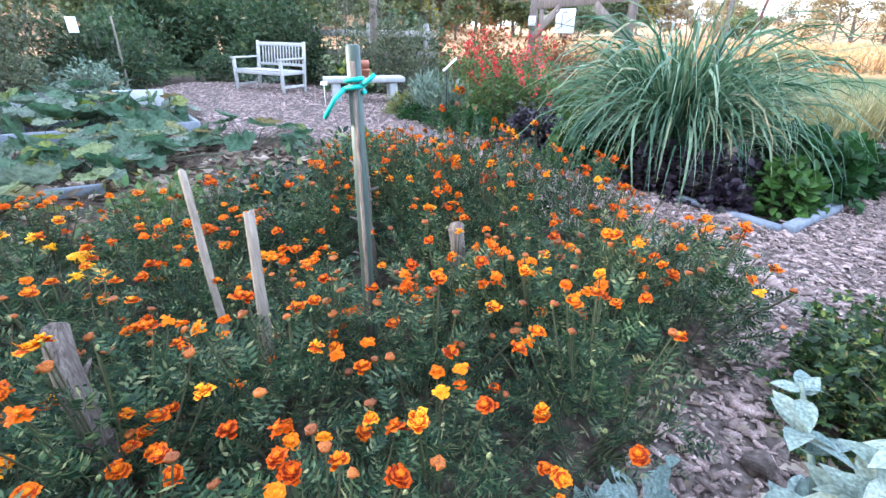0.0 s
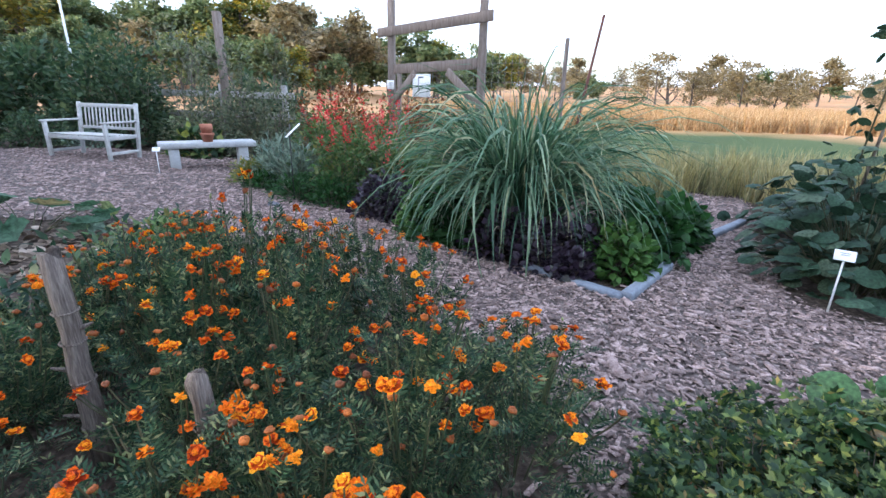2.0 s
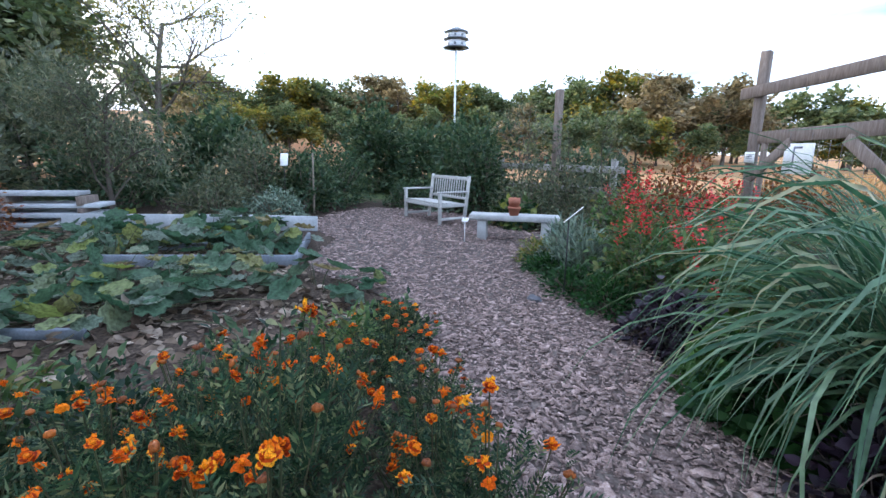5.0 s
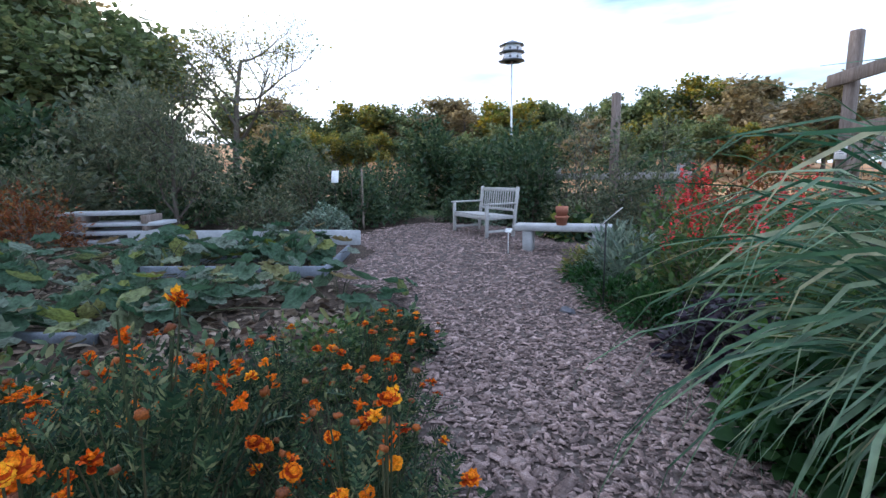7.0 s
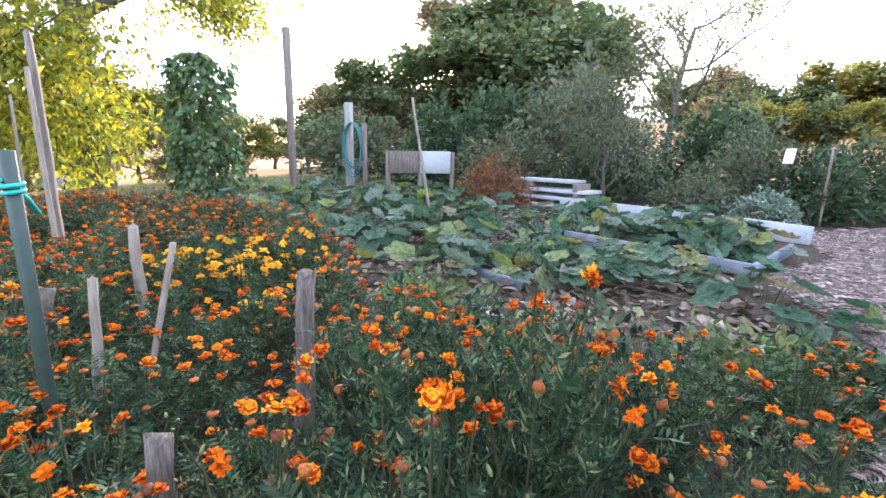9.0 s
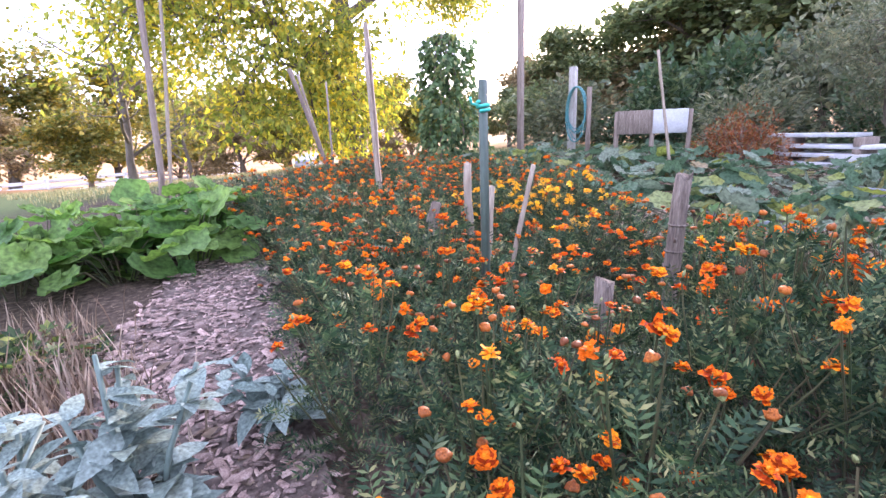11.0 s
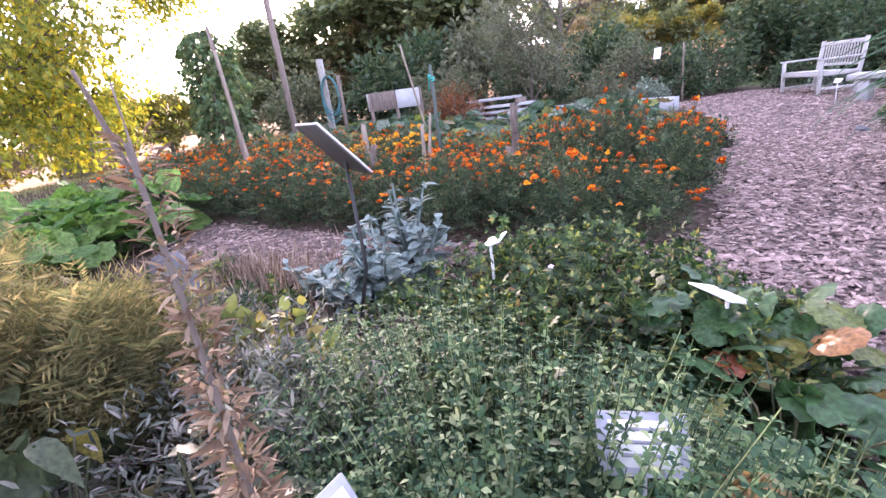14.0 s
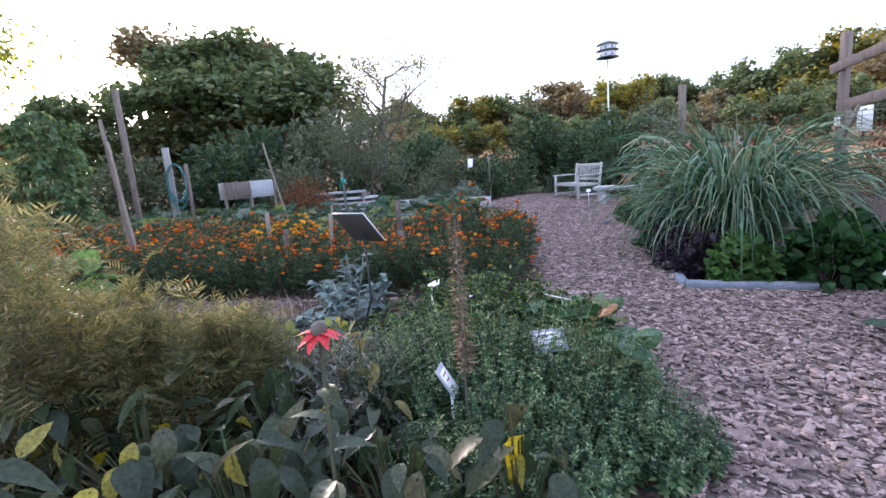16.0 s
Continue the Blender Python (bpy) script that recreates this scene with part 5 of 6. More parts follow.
for i, (x, y, r, h, mt, nm, lab) in enumerate([(-0.1, 7.05, 0.42, 0.62, "sage", "lavender", "grey-green upright lavender clump"), (0.35, 6.75, 0.35, 0.5, "sage", "lavender", "grey-green upright lavender clump"),
                                               (-0.55, 7.0, 0.3, 0.3, "yellowgreen", "golden_herb", "low yellow-green mounded herb"), (-0.1, 6.55, 0.3, 0.2, "basil_dark", "low_herb", "low dark green herb by the edge"), (0.6, 6.1, 0.4, 0.25, "basil_dark", "low_herb", "low dark green herb by the edge"),
                                               (1.1, 5.75, 0.35, 0.3, "basil_dark", "low_herb", "low dark green herb by the edge")]):
    shrub(nm, x, y, r, r, h, LEAF_NARROW if mt == "sage" else LEAF, 0.1 if mt == "sage" else 0.05, 1300, M[mt], lab, "herb", "", 80 + i, 0.2, tip=0.35, droop=-0.5 if mt == "sage" else 0.1)

# ---- shrubs behind the benches and to the west ----
back = [(-6.3, 11.5, 1.2, 1.2, 2.1, "shrub_dark", 0.14, 3200, "tall dense dark evergreen shrub behind the bench"), (-5.3, 10.7, 0.7, 0.6, 1.7, "shrub_dark", 0.11, 2600, "dark green conical shrub behind the bench"),
        (-11.0, 11.6, 1.2, 1.2, 2.5, "shrub_dark", 0.2, 3000, "tall dark evergreen tree-like shrub"), (-8.6, 12.6, 1.5, 1.3, 2.0, "shrub_dark", 0.18, 3000, "tall dark green shrub standing by the wood"),
        (-3.2, 10.6, 1.1, 0.8, 1.2, "shrub_grey", 0.07, 3200, "loose grey-green shrub behind the stone bench"), (-1.9, 10.4, 1.0, 0.8, 1.15, "shrub_grey", 0.07, 3000, "loose twiggy shrub behind the stone bench"),
        (-0.7, 11.2, 1.0, 0.9, 1.35, "shrub_rust", 0.08, 2600, "dark reddish shrub behind the salvia"), (-7.4, 7.1, 0.9, 0.8, 1.2, "shrub_dark", 0.1, 2400, "rounded dark shrub beside the mulch"),
        (-8.3, 6.2, 1.0, 0.9, 1.5, "shrub_grey", 0.09, 2600, "grey-green rounded shrub beside the mulch path"), (-8.6, 8.2, 1.3, 1.0, 1.3, "shrub_dark", 0.1, 2800, "dark rounded shrub by the path end"), (-6.9, 9.6, 0.6, 0.5, 0.6, "shrub_dark", 0.07, 1500, "small clipped dark shrub"),
        (-6.7, 1.35, 0.75, 0.7, 0.78, "shrub_rust", 0.05, 3000, "rust-red mounded chrysanthemum bush"), (-9.3, 0.8, 1.6, 1.2, 1.3, "shrub_grey", 0.12, 2600, "grey-green hedge behind the squash"),
        (-9.6, 3.5, 1.4, 1.1, 1.5, "shrub_dark", 0.12, 2600, "dark shrub behind the stacked boards"), (-7.0, 4.9, 0.7, 0.7, 0.7, "shrub_grey", 0.07, 2000, "low grey herb mound"), (-6.0, 5.9, 0.5, 0.5, 0.5, "sage", 0.07, 1500, "small silvery lavender mound"),
        (-11.5, -1.8, 1.8, 1.5, 1.9, "shrub_dark", 0.2, 2600, "tall dark hedge shrub under the trees"), (-11.0, -4.8, 1.6, 1.4, 1.5, "shrub_grey", 0.18, 2200, "loose hedge shrub at the lawn edge"),
        (-12.5, 6.0, 1.8, 1.5, 2.0, "shrub_dark", 0.2, 2600, "large dark shrub beyond the garden"), (-12.8, 2.0, 2.2, 1.8, 3.0, "shrub_grey", 0.22, 3200, "large spreading grey-green shrub under the trees"),
        (-13.5, -0.5, 2.0, 1.8, 2.6, "shrub_dark", 0.22, 2600, "large dark shrub under the trees"), (-3.8, 13.5, 1.6, 1.0, 1.5, "shrub_dark", 0.16, 2600, "dark hedge beyond the rail fence"), (0.4, 13.4, 1.3, 0.9, 1.2, "shrub_rust", 0.1, 2200, "low reddish hedge before the field"),
        (-5.8, 9.9, 0.35, 0.35, 0.35, "sage", 0.06, 900, "small rounded grey herb beside the bench"), (-3.0, 9.7, 0.5, 0.4, 0.45, "geranium", 0.12, 500, "broad-leaved green plant behind the bench")]
for i, (x, y, rx, ry, h, mt, sz, nl, lab) in enumerate(back):
    shrub("shrub", x, y, rx, ry, h, LEAF_S if mt != "geranium" else LEAF_WIDE, sz * 1.15, nl, M[mt], lab, "shrub", "background shrubs", 120 + i, 0.35, 0.28, n_stem=22, stem_r=0.012)
wil = tree("willowy_shrub", *site(-8.0, 3.4), 3.2, 0.7, M["shrub_grey"], "tall feathery grey-green shrub", 90, 9000, 0.1, 0.34, 0.05, 2, 0.05, 0, 8, LEAF_NARROW)
for i, (x, y, h) in enumerate([(-2.2, 10.9, 2.6), (-3.9, 11.0, 3.0), (-4.6, 11.6, 2.8), (-1.5, 10.8, 2.4)]):
    tree("young_shrub_tree", x - 0.3, y - 0.1, h, 0.35, M["shrub_grey"], "thin upright sapling with sparse leaves behind the benches", 92 + i, 260, 0.1, 0.12, 0.02, 2, 0.2, 0, 6, LEAF)

# vine-covered tower
tower = thing("bean_tower", -3.2, -4.0, "tall pole tower wrapped in hanging bean vines", "bean tower", raw=True)
for i in range(4):
    a = i * math.pi / 2 + 0.4
    put("pole", mesh_of("pole", *tube([(0.45 * math.cos(a), 0.45 * math.sin(a), 0), (0.12 * math.cos(a), 0.12 * math.sin(a), 2.5)], [0.025, 0.02], 6), M["post_wood"]), tower)
rg = np.random.default_rng(31)
nl = 3400
t = rg.random(nl)
ph = rg.uniform(0, 6.28, nl)
rr = (0.58 - 0.14 * t + 0.2 * np.sin(3 * ph + 9 * t) * np.sin(7 * t + 1) + 0.12 * np.sin(7 * ph - 13 * t)) * (0.6 + 0.45 * rg.random(nl)) * np.where(t > 0.9, np.sqrt((1.0 - t) * 10), 1)
P = np.stack([rr * np.cos(ph), rr * np.sin(ph), 0.1 + 2.45 * t], 1)
d = np.stack([np.cos(ph), np.sin(ph), -0.5 + 0 * ph], 1)
put("vine_foliage", mesh_of("vine_foliage", *scatter(*LEAF_WIDE, P, loose_turn(d, rg, 0.5, 0.4), rg.uniform(0.05, 0.15, nl)), M["vine"]), tower)

# ---- dark bean mound and tall vine by the right-hand path ----
def leafy(name, x, y, rx, ry, h, n, leaf_meshes, size, label, category, group="", seed=0, lumps=0.15, stem_mat=None, tilt=0.5, inner=0.6, low=0.05, raw=False):
    """A plant whose broad leaves are parts of their own on stalks."""
    rg = np.random.default_rng(seed)
    ob = thing(name, x, y, label, category, group, raw=raw)
    rx, ry, h, size = 1.1 * rx, 1.1 * ry, 1.12 * h, 1.1 * size
    P, d = dome(n, rx, ry, h, inner, lumps, rg, low)
    P[:, 2] = np.maximum(P[:, 2], 0.04)
    along = np.stack([d[:, 0], d[:, 1], -0.25 + 0 * d[:, 0]], 1) + rg.normal(size=(n, 3)) * 0.35
    up = np.array([0, 0, 1.0]) + d * tilt + rg.normal(size=(n, 3)) * 0.25
    R = frames(along, up)
    stalk = []
    for i in range(n):
        s = size * rg.uniform(0.65, 1.25)
        m4 = Matrix(R[i].tolist()).to_4x4()
        put("leaf", leaf_meshes[int(rg.integers(len(leaf_meshes)))], ob, at=Matrix.Translation(P[i]) @ m4 @ Matrix.Scale(s, 4))
        base = np.array([P[i, 0] * 0.35, P[i, 1] * 0.35, 0.0])
        tip = P[i] + R[i][:, 1] * s * 0.15
        stalk.append(tube([base, (base + tip) / 2 + [0, 0, 0.12 * h], tip], [0.005, 0.0045, 0.003], 4, False))
    tagged(put("stalk_tangle", mesh_of("stalk_tangle", *join(stalk), stem_mat or M["marigold_stem"]), ob), kind="stuff")
    return ob


bean_leaves = [mesh_of("leaf", *round_leaf(3, 0.05, -0.25, 12, 0.6, 0.03, s), M["dark_bean"], smooth=True) for s in range(3)]
for i, (x, y, rx, ry, h) in enumerate([(6.0, 3.9, 0.75, 0.65, 0.75), (6.6, 4.7, 0.9, 0.8, 0.95), (6.9, 5.7, 0.7, 0.7, 0.7), (7.3, 4.0, 0.8, 0.8, 0.9)]):
    leafy("bean_mound", x, y, rx, ry, h, 190, bean_leaves, 0.165, "mound of dark green broad bean leaves beside the path", "bean plant", "bean mounds", 140 + i, tilt=0.7, lumps=0.25)
bp_pole = thing("vine_pole", 6.35, 4.75, "leaning pole with a climbing vine above the bean leaves", "vine pole")
put("pole", mesh_of("pole", *tube([(0, 0, 0), (0.15, 0.1, 1.4), (0.35, 0.25, 2.9)], [0.016, 0.014, 0.012], 6), M["twig"]), bp_pole)
put("vine_stem", mesh_of("vine_stem", *tube([(0, 0, 0), (-0.05, 0, 0.9), (0.02, 0.03, 1.6), (0.0, 0.0, 2.3)], [0.012, 0.01, 0.008, 0.005], 5), M["marigold_stem"]), bp_pole)
rg = np.random.default_rng(33)
vl_mesh = bean_leaves
for i in range(70):
    z = rg.uniform(0.7, 2.35)
    put("leaf", vl_mesh[i % 3], bp_pole, at=pose(rg.normal() * 0.16, rg.normal() * 0.16, z, rg.normal() * 35, rg.normal() * 35, rg.uniform(0, 360)) @ Matrix.Scale(rg.uniform(0.06, 0.13), 4))

# ---- meadow grass tufts beyond the bed ----
def tufts(name, pts, h, w, n_each, mat, label, seed):
    rg = np.random.default_rng(seed)
    k = len(pts) * n_each
    c = np.repeat(np.asarray(pts, float), n_each, 0) + rg.normal(size=(k, 2)) * 0.12
    V0 = np.array([(-1, 0, 0), (1, 0, 0), (-0.7, 0.35, 0.5), (0.7, 0.35, 0.5), (0, 1.0, 0.95)], float) * [w, 0.35 * h, h]
    F0 = np.array([(0, 1, 3), (0, 3, 2), (2, 3, 4)])
    a = rg.uniform(0, 6.28, k)
    R = np.zeros((k, 3, 3))
    R[:, 0, 0], R[:, 0, 1], R[:, 1, 0], R[:, 1, 1], R[:, 2, 2] = np.cos(a), -np.sin(a), np.sin(a), np.cos(a), 1
    pos = np.stack([c[:, 0], c[:, 1], height(c[:, 0], c[:, 1])], 1)
    V, F = scatter(V0, F0, pos, R, rg.uniform(0.5, 1.3, k))
    return tagged(put(name, mesh_of(name, V, F, mat)), label, "grass", kind="stuff")


rg = np.random.default_rng(41)
mead = np.stack([rg.uniform(4.7, 11.5, 340), rg.uniform(8.2, 10.4, 340)], 1)
mead = mead[~((mead[:, 0] > 6.0) & (mead[:, 0] < 7.4) & (mead[:, 1] < 9.2))]
tufts("golden_grass", mead[::2], 0.7, 0.008, 40, M["dry_grass"], "tall dry golden grass at the garden edge", 46)
tufts("tall_grass", mead[1::2], 0.6, 0.008, 40, M["lawn_blade"], "tall yellow-green grass at the garden edge", 42)
fld = np.stack([rg.uniform(-3, 34, 3400), 24.0 + 24 * rg.random(3400) ** 1.4], 1)
tufts("field_grass", fld, 0.8, 0.022, 12, M["field_blade"], "dry golden field grass", 43)
lawn_p = np.stack([rg.uniform(-14, 3, 900), rg.uniform(-14, -4.2, 900)], 1)
tufts("lawn_grass", lawn_p, 0.09, 0.006, 16, M["lawn_blade"], "short sunlit lawn grass", 44)
brown = np.stack([rg.uniform(3.75, 5.1, 80), rg.uniform(-0.8, 0.55, 80)], 1)
tufts("dry_tufts", brown, 0.22, 0.004, 26, M["dead_leaf"], "low dry brown grass and dead stems between herbs", 45)

# ---- squash patch ----
sq = [mesh_of("leaf", *round_leaf(5, 0.12, 0.22, 20, 0.3, 0.05, s), M["squash"], smooth=True) for s in range(4)]
rg = np.random.default_rng(51)
spots = []
while len(spots) < 42:
    x, y = rg.uniform(-7.4, -0.9), rg.uniform(-3.0, 4.0)
    if y > 2.6 + 0.55 * (x + 3.0) + 1.6 and x > -2.6:
        continue
    if x > -1.6 + 0.5 * y and x > -2.0 and y < 0.8:
        continue
    if x > -0.7 + 0.3 * y:
        continue
    if (x + 6.7) ** 2 + (y - 1.35) ** 2 < 0.8 or (x + 7) ** 2 + (y - 2.6) ** 2 < 0.9 or (x < -5.4 and y > 2.0):
        continue
    if all((x - a) ** 2 + (y - b) ** 2 > 0.36 for a, b in spots):
        spots.append((x, y))
for i, (x, y) in enumerate(spots):
    near = x > -3.4
    leafy("squash_plant", x, y, 0.62, 0.62, 0.36 if not near else 0.27, 20, sq, 0.24, "sprawling squash plant with mildewed grey-green leaves", "squash", "squash plants", 500 + i, inner=0.35, low=0.4)
for i, (x, y) in enumerate([(-2.85, 4.25), (-3.3, 3.5), (-4.4, 4.5), (-3.9, 3.9)]):
    leafy("squash_plant", x, y, 0.55, 0.55, 0.42, 16, sq, 0.26, "squash plant drooping over the raised bed board", "squash", "squash plants", 560 + i, inner=0.35, low=0.4)
# squash leaves in the green brightened for sunlight
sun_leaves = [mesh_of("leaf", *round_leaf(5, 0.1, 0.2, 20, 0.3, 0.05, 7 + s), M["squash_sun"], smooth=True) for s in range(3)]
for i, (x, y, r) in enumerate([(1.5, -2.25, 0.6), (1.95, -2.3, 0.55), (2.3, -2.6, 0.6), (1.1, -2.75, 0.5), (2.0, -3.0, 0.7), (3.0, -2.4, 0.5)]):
    leafy("squash_plant", x, y, r, r, 0.42, 20, sun_leaves, 0.25, "leafy squash plant with broad green leaves coloured as sunlit", "squash", "bright squash plants", 580 + i, inner=0.4, low=0.3)
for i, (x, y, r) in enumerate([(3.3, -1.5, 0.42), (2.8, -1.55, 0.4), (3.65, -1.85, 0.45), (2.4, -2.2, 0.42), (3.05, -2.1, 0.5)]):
    leafy("squash_plant", x, y, r, r, 0.46, 17, sun_leaves, 0.24, "leafy squash plant with broad green leaves coloured as sunlit", "squash", "bright squash plants", 590 + i, inner=0.4, low=0.3, raw=True)
n = 6500
P = np.stack([rg.uniform(-7.5, -0.4, n), rg.uniform(-3.0, 4.2, n)], 1)
P[:, 0] += 0.7
P = np.column_stack([P, ground_z(P[:, 0], P[:, 1]) + 0.015])
d = unit(np.column_stack([rg.normal(size=(n, 2)), 0.1 * rg.normal(size=n)]))
tagged(put("leaf_litter", mesh_of("leaf_litter", *scatter(*LEAF_WIDE, P, loose_turn(d, rg, 0.2), rg.uniform(0.05, 0.16, n)), M["dead_leaf"])), "withered leaves lying between the squash plants", "leaf litter", kind="stuff")
vines = []
for i in range(60):
    x, y, a = rg.uniform(-5.6, -0.1), rg.uniform(-2.5, 3.6), rg.uniform(0, 6.28)
    t = np.linspace(0, 1.6, 8)
    px, py = x + t * math.cos(a) + 0.1 * np.sin(4 * t + a), y + t * math.sin(a) + 0.1 * np.cos(5 * t)
    vines.append(tube(np.stack([px, py, ground_z(px, py) + 0.03 + 0.06 * np.abs(np.sin(3 * t + i))], 1), np.full(8, 0.007), 4, False))
tagged(put("squash_vine", mesh_of("squash_vine", *join(vines), M["marigold_stem"])), "trailing squash stems across the patch", "stems", kind="stuff")

n = 900
P = np.stack([rg.uniform(3.5, 5.2, n), rg.uniform(-0.6, 1.9, n)], 1)
P = np.column_stack([P, ground_z(P[:, 0], P[:, 1]) + 0.012])
d = unit(np.column_stack([rg.normal(size=(n, 2)), 0.1 * rg.normal(size=n)]))
tagged(put("herb_bed_litter", mesh_of("herb_bed_litter", *scatter(*LEAF, P, loose_turn(d, rg, 0.2), rg.uniform(0.03, 0.09, n)), M["dead_leaf"])), "dry leaves and chips lying between the herbs", "leaf litter", kind="stuff")

# ---- lamb's ear ----
lamb_leaf = [mesh_of("leaf", *leaf_shape(0.54, 0.2, dr, 4), M["lamb"], smooth=True) for dr in (0.15, 0.35, 0.55)]
rg = np.random.default_rng(61)
for i, (x, y, h, k) in enumerate([(3.05, 0.2, 0.5, 46), (3.25, 0.0, 0.38, 40), (3.45, 0.12, 0.34, 40), (3.3, 0.3, 0.36, 36), (3.62, -0.02, 0.24, 36), (3.45, -0.2, 0.2, 30), (3.42, 0.84, 0.26, 34)]):
    ob = thing("lambs_ear", x, y, "silvery woolly lamb's ear plant with upright stems", "lamb's ear", "lamb's ear", raw=i == 6)
    st = []
    for s in range(4):
        a, q = rg.uniform(0, 6.28), rg.uniform(0, 0.12)
        tip = np.array([q * math.cos(a) * 2.0, q * math.sin(a) * 2.0, 1.1 * h * rg.uniform(0.75, 1.0)])
        st.append(tube([(0, 0, 0), tuple(tip * 0.55 + [0.02, 0, 0]), tuple(tip)], [0.009, 0.008, 0.006], 5))
        for j in range(k // 2):
            t = rg.random() ** 0.8
            az = rg.uniform(0, 360)
            L = (0.155 - 0.085 * t) * rg.uniform(0.8, 1.25)
            pnt = tip * t
            put("leaf", lamb_leaf[int(rg.integers(3))], ob, at=pose(pnt[0], pnt[1], max(pnt[2], 0.03), rg.uniform(-5, 45), rg.normal() * 15, az) @ Matrix.Scale(L, 4))
    tagged(put("stem_tangle", mesh_of("stem_tangle", *join(st), M["lamb"]), ob), kind="stuff")

# ---- geraniums, mint, grey herbs, bergenia, crinkled leaves ----
for i, (x, y, rx, ry, h) in enumerate([(4.52, 1.62, 0.42, 0.4, 0.30), (4.85, 2.0, 0.38, 0.36, 0.27), (4.45, 2.02, 0.36, 0.3, 0.25), (4.72, 2.28, 0.34, 0.22, 0.2), (4.98, 1.62, 0.38, 0.38, 0.27), (4.22, 1.75, 0.22, 0.3, 0.17), (5.1, 2.3, 0.28, 0.2, 0.2)]):
    ob = shrub("geranium", x, y, rx, ry, h, PALM, 0.046, 1300, M["geranium"], "low spreading geranium with cut green and yellowing leaves", "geranium", "geraniums", 620 + i, 0.5, 0.42, 0.6, 0.0, 24, 0.003, raw=True)
    if i in (0, 1, 3):
        put("flower", mesh_of("flower", *round_leaf(5, 0.25, 0.3, 15, 0.9, 0.02, i), M["pink"]), ob, at=pose(rx * 0.5, 0.1, h * 0.95, 20, 10, 40) @ Matrix.Scale(0.024, 4))
def mint_stem(seed):
    """One upright stem, 0.36 long on y, with pairs of leaves that shrink into a flowering tip."""
    rg = np.random.default_rng(seed)
    P, D, S = [], [], []
    for j in range(11):
        t = (j + 0.5) / 11
        for side in range(2 if j < 7 else 4):
            ph = j * 1.57 + side * (math.pi if j < 7 else math.pi / 2) + rg.normal() * 0.25
            P.append((0, 0.36 * t, 0))
            D.append((math.cos(ph), 0.35 + rg.normal() * 0.25, math.sin(ph)))
            S.append((0.05 - 0.018 * t if j < 7 else 0.02) * rg.uniform(0.75, 1.2))
    D = np.array(D)
    V, F = scatter(*LEAF_1, np.array(P), frames(D, np.repeat([[0, 1.0, 0]], len(D), 0) + rg.normal(size=D.shape) * 0.2), np.array(S))
    return join([(V, F), tube([(0, 0, 0), (0.004, 0.18, 0), (0, 0.36, 0)], [0.0022, 0.0018, 0.001], 3, False)])


MINT_STEMS = [mint_stem(650 + j) for j in range(4)]
for i, (x, y, rx, ry, h) in enumerate([(5.05, 0.5, 0.42, 0.4, 0.46), (5.25, 0.85, 0.32, 0.3, 0.34), (5.45, 0.55, 0.4, 0.4, 0.25), (5.65, 0.95, 0.28, 0.28, 0.24), (4.75, 0.2, 0.4, 0.35, 0.32), (5.6, 0.25, 0.35, 0.35, 0.22)]):
    ob = thing("mint", x, y, "pale green bushy mint with upright flowering tips", "mint", "mint")
    rg = np.random.default_rng(640 + i)
    k = int(420 * rx * ry / 0.16)
    a, q = rg.uniform(0, 6.28, k), rg.random(k) ** 0.5
    base = np.stack([np.cos(a) * rx * q, np.sin(a) * ry * q, 0 * a], 1)
    lumpy = 1 + 0.3 * np.sin(9 * base[:, 0] + i) * np.sin(8 * base[:, 1])
    tall = 1.15 * h * (1.02 - 0.4 * q ** 2) * lumpy * rg.uniform(0.75, 1.12, k)
    R = frames(np.stack([np.cos(a) * q * 0.45, np.sin(a) * q * 0.45, 1 + 0 * a], 1) + rg.normal(size=(k, 3)) * 0.09, unit(rg.normal(size=(k, 3)) * [1, 1, 0.1]))
    pick = rg.integers(0, 4, k)
    leaves = [scatter(*MINT_STEMS[j], base[pick == j], R[pick == j], np.stack([0.95 + 0 * tall, tall / 0.36, 0.95 + 0 * tall], 1)[pick == j]) for j in range(4)]
    tagged(put("foliage", mesh_of("foliage", *join(leaves), M["mint"]), ob), kind="stuff")
    tagged(put("stem_tangle", mesh_of("stem_tangle", *stems(40, rx, ry, h, rg, 0.003), M["marigold_stem"]), ob), kind="stuff")
for i, (x, y, rx, ry, h) in enumerate([(4.7, -0.35, 0.5, 0.42, 0.30), (4.9, -0.12, 0.34, 0.32, 0.3), (4.35, -0.55, 0.45, 0.35, 0.26)]):
    shrub("grey_herb", x, y, rx, ry, h, LEAF_NARROW, 0.034, 4200, M["grey_herb"], "fine grey-brown twiggy herb mound", "herb", "grey herbs", 670 + i, 0.55, 0.45, 0.8, 0.1, 60, 0.0025)
for i, (x, y, r, h) in enumerate([(5.14, 0.76, 0.18, 0.33), (5.02, 0.56, 0.15, 0.26)]):
    shrub("yellowing_plant", x, y, r, r, h, LEAF_WIDE, 0.062, 150, M["yellowgreen"], "loose plant with yellowing pale leaves", "herb", "", 690 + i, 0.4, raw=True)
berg = [mesh_of("leaf", *round_leaf(2, 0.04, -0.2, 22, 0.7, 0.045, 20 + s), M["bergenia"], smooth=True) for s in range(3)]
